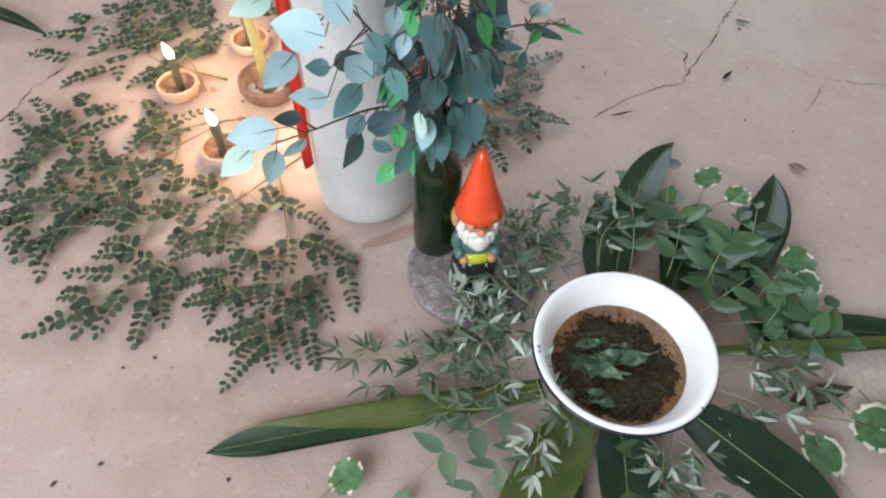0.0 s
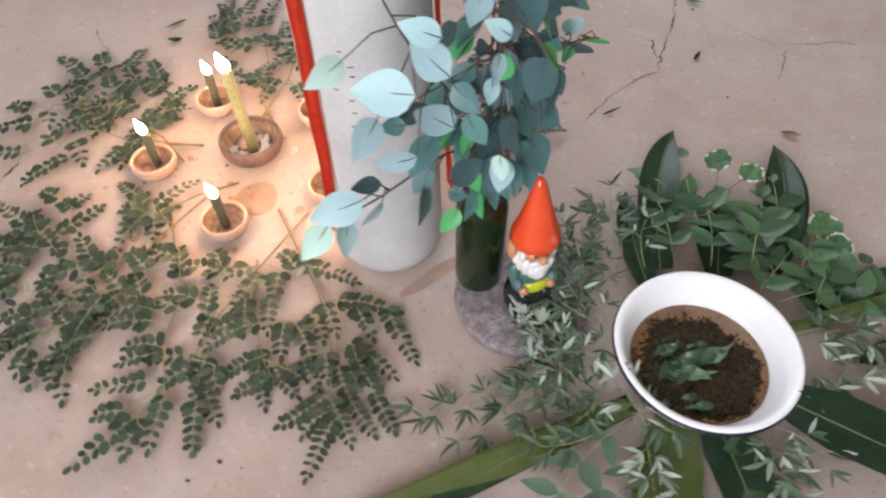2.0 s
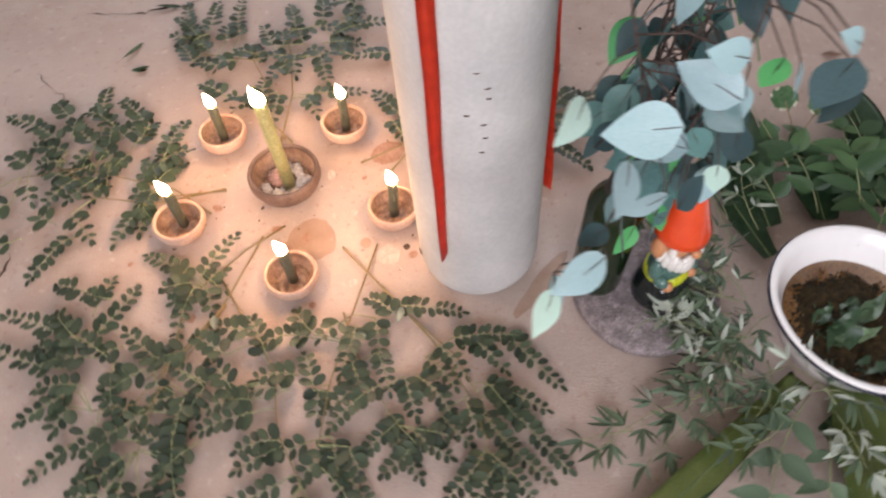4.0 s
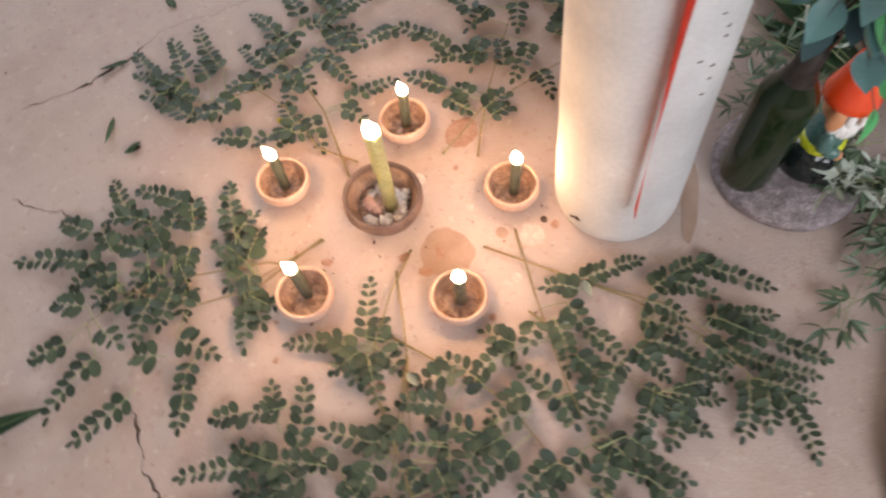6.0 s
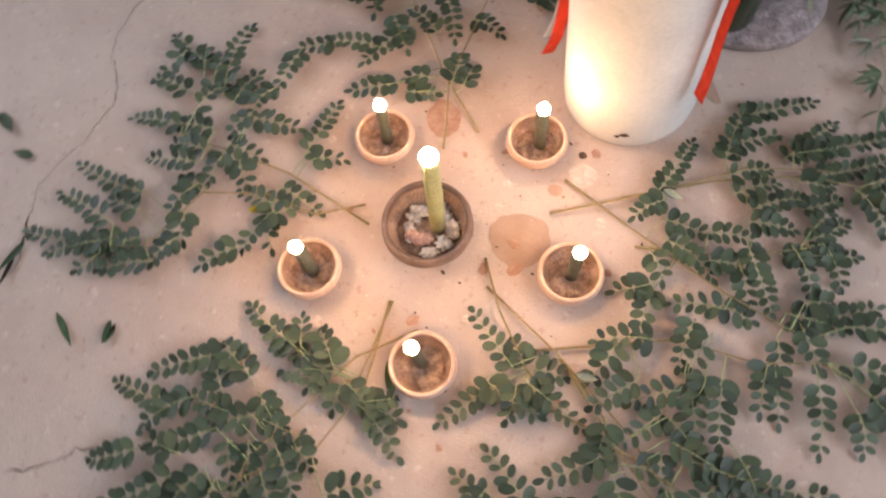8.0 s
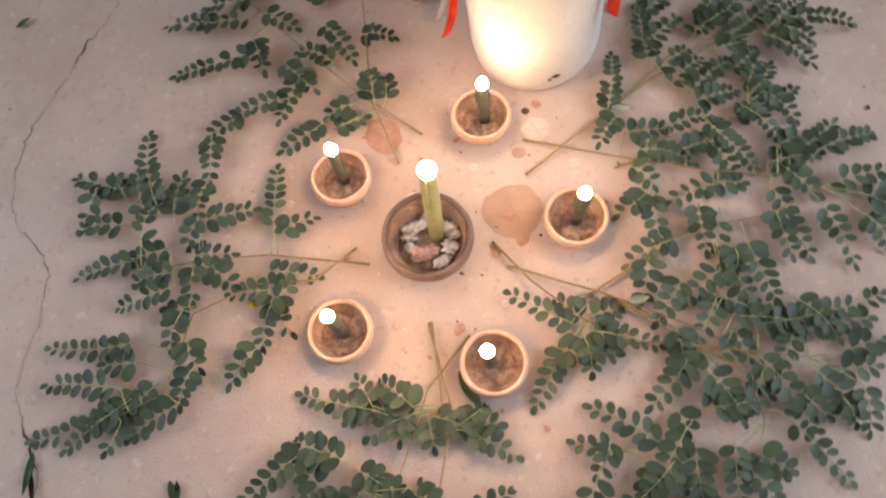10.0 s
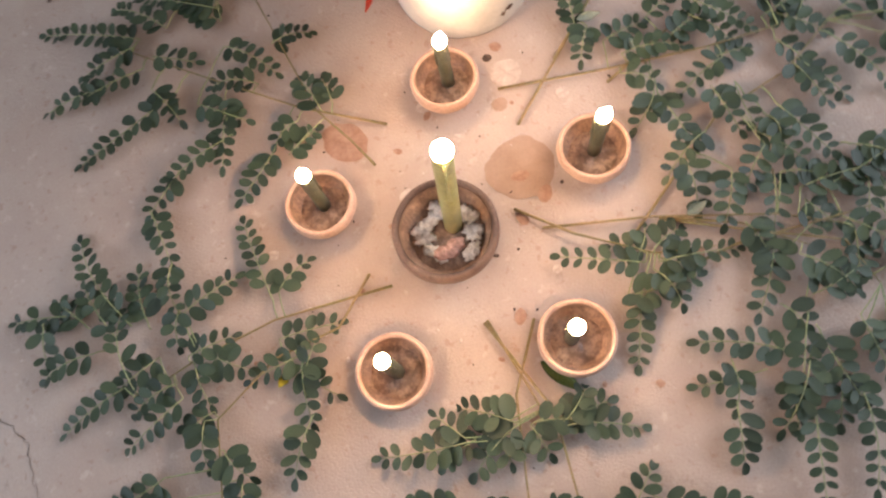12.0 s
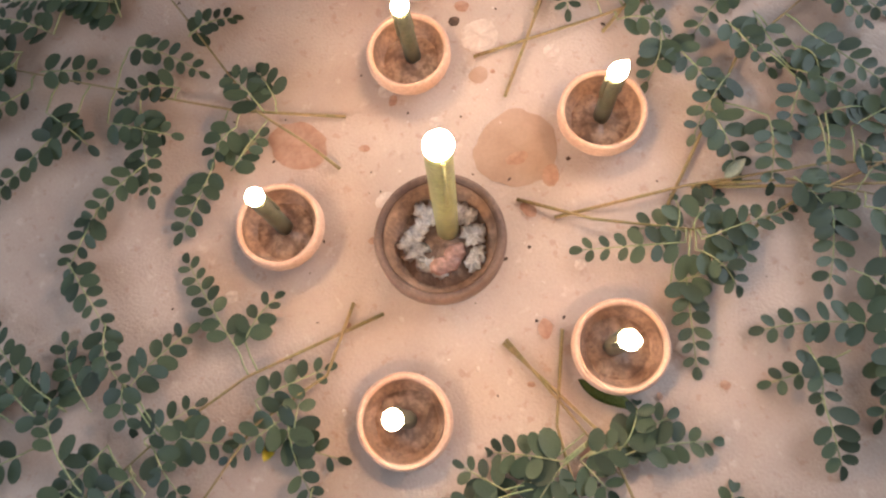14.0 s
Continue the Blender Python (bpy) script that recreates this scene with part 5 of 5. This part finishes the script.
# ---- flour and ash in the large bowl ----
def build_flour():
    rng = random.Random(8)
    root = thing("flour_clumps", pose(0, 0, 0), "broken white crust of flour round the tall candle", "flour")
    for k in range(18):
        a = 2 * math.pi * k / 18 + rng.uniform(-0.12, 0.12)
        if k in (5, 8, 9, 13):
            continue
        r = rng.uniform(0.022, 0.038)
        bm = bmesh.new()
        bmesh.ops.create_icosphere(bm, subdivisions=3, radius=1)
        sx, sy = rng.uniform(0.006, 0.011), rng.uniform(0.007, 0.012)
        for v in bm.verts:
            f = 1 + 0.9 * noise.noise(Vector((v.co.x, v.co.y, 0)) * 4.0 + Vector((k * 3.1, 0, 0)))
            v.co = Vector((v.co.x * sx * f, v.co.y * sy * f, v.co.z * 0.0008 * f))
        ob = part("crust", bm, M_FLOUR, root)
        ob.matrix_basis = pose(r * math.cos(a), r * math.sin(a), 0.0235, 0, 0, math.degrees(a) + 90)
    pink = mat("pinkish_wax", (0.42, 0.22, 0.17), (0.55, 0.33, 0.27), 90, 0.4, 0.5)
    for x, y in ((-0.022, 0.006), (-0.017, -0.004), (-0.019, 0.015)):
        bm = bmesh.new()
        bmesh.ops.create_icosphere(bm, subdivisions=3, radius=1)
        for v in bm.verts:
            f = 1 + 0.3 * noise.noise(v.co * 2 + Vector((x * 90, 0, 0)))
            v.co = Vector((v.co.x * 0.009 * f, v.co.y * 0.011 * f, v.co.z * 0.005 * f))
        ob = part("wax_lump", bm, pink, root, "pinkish melted wax lump")
        ob.location = (x, y, 0.0235)


build_flour()


# ---- cracks, stains and litter on the floor ----
FLOOR = bpy.data.objects["floor"]
M_CRACK = mat("dark_crack", (0.045, 0.028, 0.02), (0.10, 0.065, 0.05), 60, 0.95, 0.3)
M_STAIN = mat("dried_brown_stain", (0.31, 0.205, 0.155), (0.37, 0.26, 0.205), 25, 0.8, 0.05, fine_mix=0.06)
M_PALE = mat("chalky_residue", (0.46, 0.37, 0.33), (0.56, 0.49, 0.45), 90, 0.9, 0.3, fine_mix=0.1)


def build_crack(points, width, seed):
    rng = random.Random(seed)
    pts = []
    for (x0, y0), (x1, y1) in zip(points, points[1:]):
        n = max(2, int(math.hypot(x1 - x0, y1 - y0) / 0.008))
        for i in range(n):
            s = i / n
            pts.append((x0 + (x1 - x0) * s + rng.uniform(-0.004, 0.004), y0 + (y1 - y0) * s + rng.uniform(-0.004, 0.004)))
    pts.append(points[-1])
    bm = bmesh.new()
    prev = None
    N = len(pts)
    for i, (x, y) in enumerate(pts):
        a, b = pts[max(i - 1, 0)], pts[min(i + 1, N - 1)]
        d = Vector((b[0] - a[0], b[1] - a[1])).normalized()
        w = width * max(0.16, noise.noise(Vector((i * 0.16, seed, 0))) * 1.5 + 0.35) * rng.uniform(0.45, 1.35) * min(1, (N - i) / 6, (i + 1) / 4) / 2
        row = [bm.verts.new((x - d.y * w, y + d.x * w, 0.0006)), bm.verts.new((x, y, 0.0009)), bm.verts.new((x + d.y * w, y - d.x * w, 0.0006))]
        if prev:
            for k in (0, 1):
                bm.faces.new((prev[k], prev[k + 1], row[k + 1], row[k]))
        prev = row
    part("crack", bm, M_CRACK, FLOOR, "dark open crack in the floor")


CRACKS = [
    ([(0.945, 0.860), (0.932, 0.772), (0.902, 0.641), (0.891, 0.562), (0.870, 0.507), (0.850, 0.408), (0.842, 0.373)], 0.0075),
    ([(0.842, 0.373), (0.801, 0.346), (0.726, 0.264), (0.674, 0.180)], 0.0028), ([(0.773, 0.527), (0.810, 0.506), (0.839, 0.494), (0.837, 0.459), (0.850, 0.408)], 0.0055),
    ([(1.330, 0.535), (1.277, 0.545), (1.228, 0.530), (1.160, 0.520), (1.136, 0.447), (1.114, 0.377)], 0.0042), ([(1.009, 0.586), (1.077, 0.543), (1.135, 0.510)], 0.0020),
    ([(-0.481, -0.300), (-0.479, -0.231), (-0.490, -0.166), (-0.471, -0.096), (-0.480, -0.060)], 0.0050), ([(0.560, 0.501), (0.501, 0.501), (0.425, 0.548), (0.377, 0.571)], 0.0045),
    ([(0.377, 0.571), (0.253, 0.634), (0.204, 0.643), (0.155, 0.640), (0.107, 0.628)], 0.0022), ([(0.107, 0.628), (0.070, 0.593), (0.026, 0.567)], 0.0060), ([(0.026, 0.567), (-0.058, 0.574), (-0.147, 0.596)], 0.0026),
    ([(-0.147, 0.596), (-0.203, 0.576), (-0.223, 0.564), (-0.258, 0.549), (-0.338, 0.548), (-0.444, 0.564)], 0.0045), ([(-0.514, 0.382), (-0.488, 0.339), (-0.447, 0.301), (-0.437, 0.281)], 0.0050),
    ([(1.156, -0.146), (1.194, -0.157), (1.277, -0.162)], 0.005), ([(1.203, -0.225), (1.216, -0.265), (1.195, -0.337)], 0.004), ([(1.187, -0.455), (1.226, -0.493)], 0.005)]
for k, (pts, w) in enumerate(CRACKS):
    build_crack(pts, w, k * 7.3)


def build_patch(x, y, r, material, seed, label, name="stain", sx=1.0, turn=0.0):
    bm = bmesh.new()
    n = 40
    c = bm.verts.new((0, 0, 0.0012))
    ring = []
    for i in range(n):
        a = 2 * math.pi * i / n
        k = r * (1 + 0.16 * noise.noise(Vector((math.cos(a) * 1.6 + seed, math.sin(a) * 1.6, seed))) + 0.05 * noise.noise(Vector((i * 0.7, seed, 2))))
        ring.append(bm.verts.new((k * sx * math.cos(a), k * math.sin(a), 0.0004)))
    for i in range(n):
        bm.faces.new((c, ring[i], ring[(i + 1) % n]))
    ob = part(name, bm, material, FLOOR, label)
    ob.matrix_basis = pose(x, y, 0.0004 + 0.00003 * seed, 0, 0, turn)


build_patch(*(0.040, -0.122), 0.042, M_STAIN, 1, "round dried brown stain on the floor")
M_RUST = mat("reddish_brown_stain", (0.30, 0.165, 0.115), (0.38, 0.24, 0.18), 70, 0.8, 0.1, fine_mix=0.1)
build_patch(*(0.184, 0.058), 0.026, M_RUST, 2, "reddish brown stain on the floor", "stain", 1.3, 30)
spot_rng = random.Random(21)
for k in range(34):
    a, r = spot_rng.uniform(0, 6.28), spot_rng.uniform(0.09, 0.30)
    build_patch(r * math.cos(a) - 0.03, r * math.sin(a), spot_rng.uniform(0.0025, 0.0085), M_RUST if k % 3 else M_PALE, 10 + k * 0.7, "small reddish brown spot on the floor" if k % 3 else "small chalky spot on the floor", "stain", spot_rng.uniform(0.6, 1.6), spot_rng.uniform(0, 180))
for k, (x, y) in enumerate(((0.101, -0.675), (0.165, -0.818), (0.120, -0.866), (0.350, -0.774), (0.138, -0.642), (0.948, 0.640), (0.990, 0.30), (0.62, 0.35))):
    build_patch(x, y, 0.0024 + 0.0004 * (k % 3), M_CRACK, 40 + k, "dark speck on the floor", "stain", 1.5, 40 * k)
build_patch(*(0.131, -0.141), 0.010, M_STAIN, 4, "brown stain on the floor")
build_patch(*(0.199, -0.159), 0.006, M_CRACK, 5, "dark spot on the floor")
build_patch(*(0.168, -0.170), 0.020, M_PALE, 6, "pale chalky wax residue on the floor")
build_patch(0.410, -0.261, 0.013, M_STAIN, 7, "reddish brown smear on the floor", "stain", 6.21, 46)


def build_litter():
    """Crumbs and small grit all over the floor, joined."""
    rng = random.Random(77)
    bm = bmesh.new()
    for i in range(260):
        x, y = (rng.gauss(-0.02, 0.16), rng.gauss(0.0, 0.16)) if i < 110 else (rng.uniform(-0.9, 1.5), rng.uniform(-0.9, 1.1))
        s = rng.uniform(0.0006, 0.0018) * (1.6 if rng.random() < 0.06 else 1)
        m = Matrix.Translation((x, y, s * 0.35)) @ Matrix.Rotation(rng.uniform(0, 6), 4, "Z") @ Matrix.Diagonal((s * rng.uniform(0.8, 2.2), s, s * 0.6, 1))
        r = bmesh.ops.create_icosphere(bm, subdivisions=1, radius=1, matrix=m)
        k = 0 if rng.random() < 0.6 else 1
        for f in {f for v in r["verts"] for f in v.link_faces}:
            f.material_index = k
    tagged(new("floor_grit", mesh_from("floor_grit", bm, (M_CRACK, M_PALE), False)), "scattered dark and pale grit and crumbs on the floor", "grit", kind="stuff")


build_litter()


def build_fallen(base, tip, width, material, label):
    L = (Vector(tip) - Vector(base)).length
    bm = blade(L, width, lance, 8, 0.25, 0.25, cols=2, ripple=0.05, thick=0.0006)
    ob = new("fallen_leaf", mesh_from("fallen_leaf", bm, material))
    ob.matrix_world = orient(base, tip, 0)
    tagged(ob, label, "leaf", "fallen leaves")


build_fallen((-0.181, -0.025, 0.004), (-0.235, -0.051, 0.004), 0.018, M_STRAP_OLIVE, "single green leaf lying under the edge of a clay bowl")
build_fallen((0.476, 0.679, 0.004), (0.493, 0.651, 0.004), 0.010, M_ROSE, "small green leaf fragment on the bare floor")
build_fallen((-0.234, 0.554, 0.004), (-0.291, 0.558, 0.004), 0.012, M_ROSE, "green leaf fragment by a floor crack")
build_fallen((-0.286, 0.363, 0.004), (-0.321, 0.352, 0.004), 0.010, M_ROSE, "small green leaf fragment on the bare floor")
build_fallen((-0.307, 0.443, 0.004), (-0.341, 0.387, 0.004), 0.010, M_ROSE, "narrow green leaf fragment on the bare floor")
build_fallen((-0.289, 0.353, 0.004), (-0.319, 0.350, 0.004), 0.010, M_ROSE, "narrow green leaf fragment on the bare floor")
build_fallen((-0.259, 0.555, 0.004), (-0.308, 0.543, 0.004), 0.008, M_HERB_DARK, "dry dark leaf scrap on the bare floor")
build_fallen((1.085, 0.193, 0.004), (1.125, 0.183, 0.004), 0.016, M_STAIN, "dry brown leaf scrap on the bare floor")
build_fallen((0.933, 0.673, 0.004), (0.975, 0.664, 0.004), 0.012, M_ROSE, "small green leaf fragment on the bare floor")
build_fallen((0.930, 0.424, 0.004), (0.946, 0.456, 0.004), 0.010, M_HERB_DARK, "dry dark leaf scrap on the bare floor")
build_fallen((-0.059, 0.243, 0.012), (-0.069, 0.257, 0.016), 0.012, mat("yellow_leaf", (0.50, 0.42, 0.03), (0.62, 0.52, 0.06), 60, 0.5, 0.1), "small yellow leaflet among the moringa leaves")
build_fallen((-0.114, -0.257, 0.016), (-0.111, -0.285, 0.016), 0.014, M_SILVER, "pale leaf underside among the moringa leaves")
build_fallen((0.180, -0.281, 0.016), (0.171, -0.312, 0.016), 0.014, M_SILVER, "pale leaf underside among the moringa leaves")
build_fallen((0.122, -0.324, 0.016), (0.095, -0.323, 0.016), 0.012, M_SILVER, "pale leaf underside among the moringa leaves")
build_patch(*(1.225, -0.256), 0.055, M_PALE, 8, "pale broken patch of rough cement", "stain", 1.5, 20)
build_fallen((1.111, -0.362, 0.006), (1.205, -0.305, 0.006), 0.034, mat("dry_brown_leaf", (0.10, 0.085, 0.05), (0.18, 0.14, 0.085), 60, 0.7, 0.3), "curled dry brown leaf on the floor by the basin")
build_fallen((1.166, -0.277, 0.008), (1.172, -0.330, 0.012), 0.010, M_VAR_EDGE, "small curled dry whitish leaf on the floor")
build_fallen((0.712, 0.204, 0.004), (0.757, 0.231, 0.004), 0.006, M_HERB_DARK, "dry dark leaf scrap on the bare floor")
build_fallen((-0.062, 0.732, 0.004), (-0.088, 0.684, 0.004), 0.018, M_PALM, "grey green leaf scrap on the bare floor")
build_fallen((-0.109, 0.630, 0.004), (-0.116, 0.663, 0.004), 0.016, M_PALM, "grey green leaf scrap on the bare floor")
build_fallen((-0.309, 0.350, 0.004), (-0.287, 0.352, 0.004), 0.008, M_HERB_DARK, "dry dark leaf scrap on the bare floor")
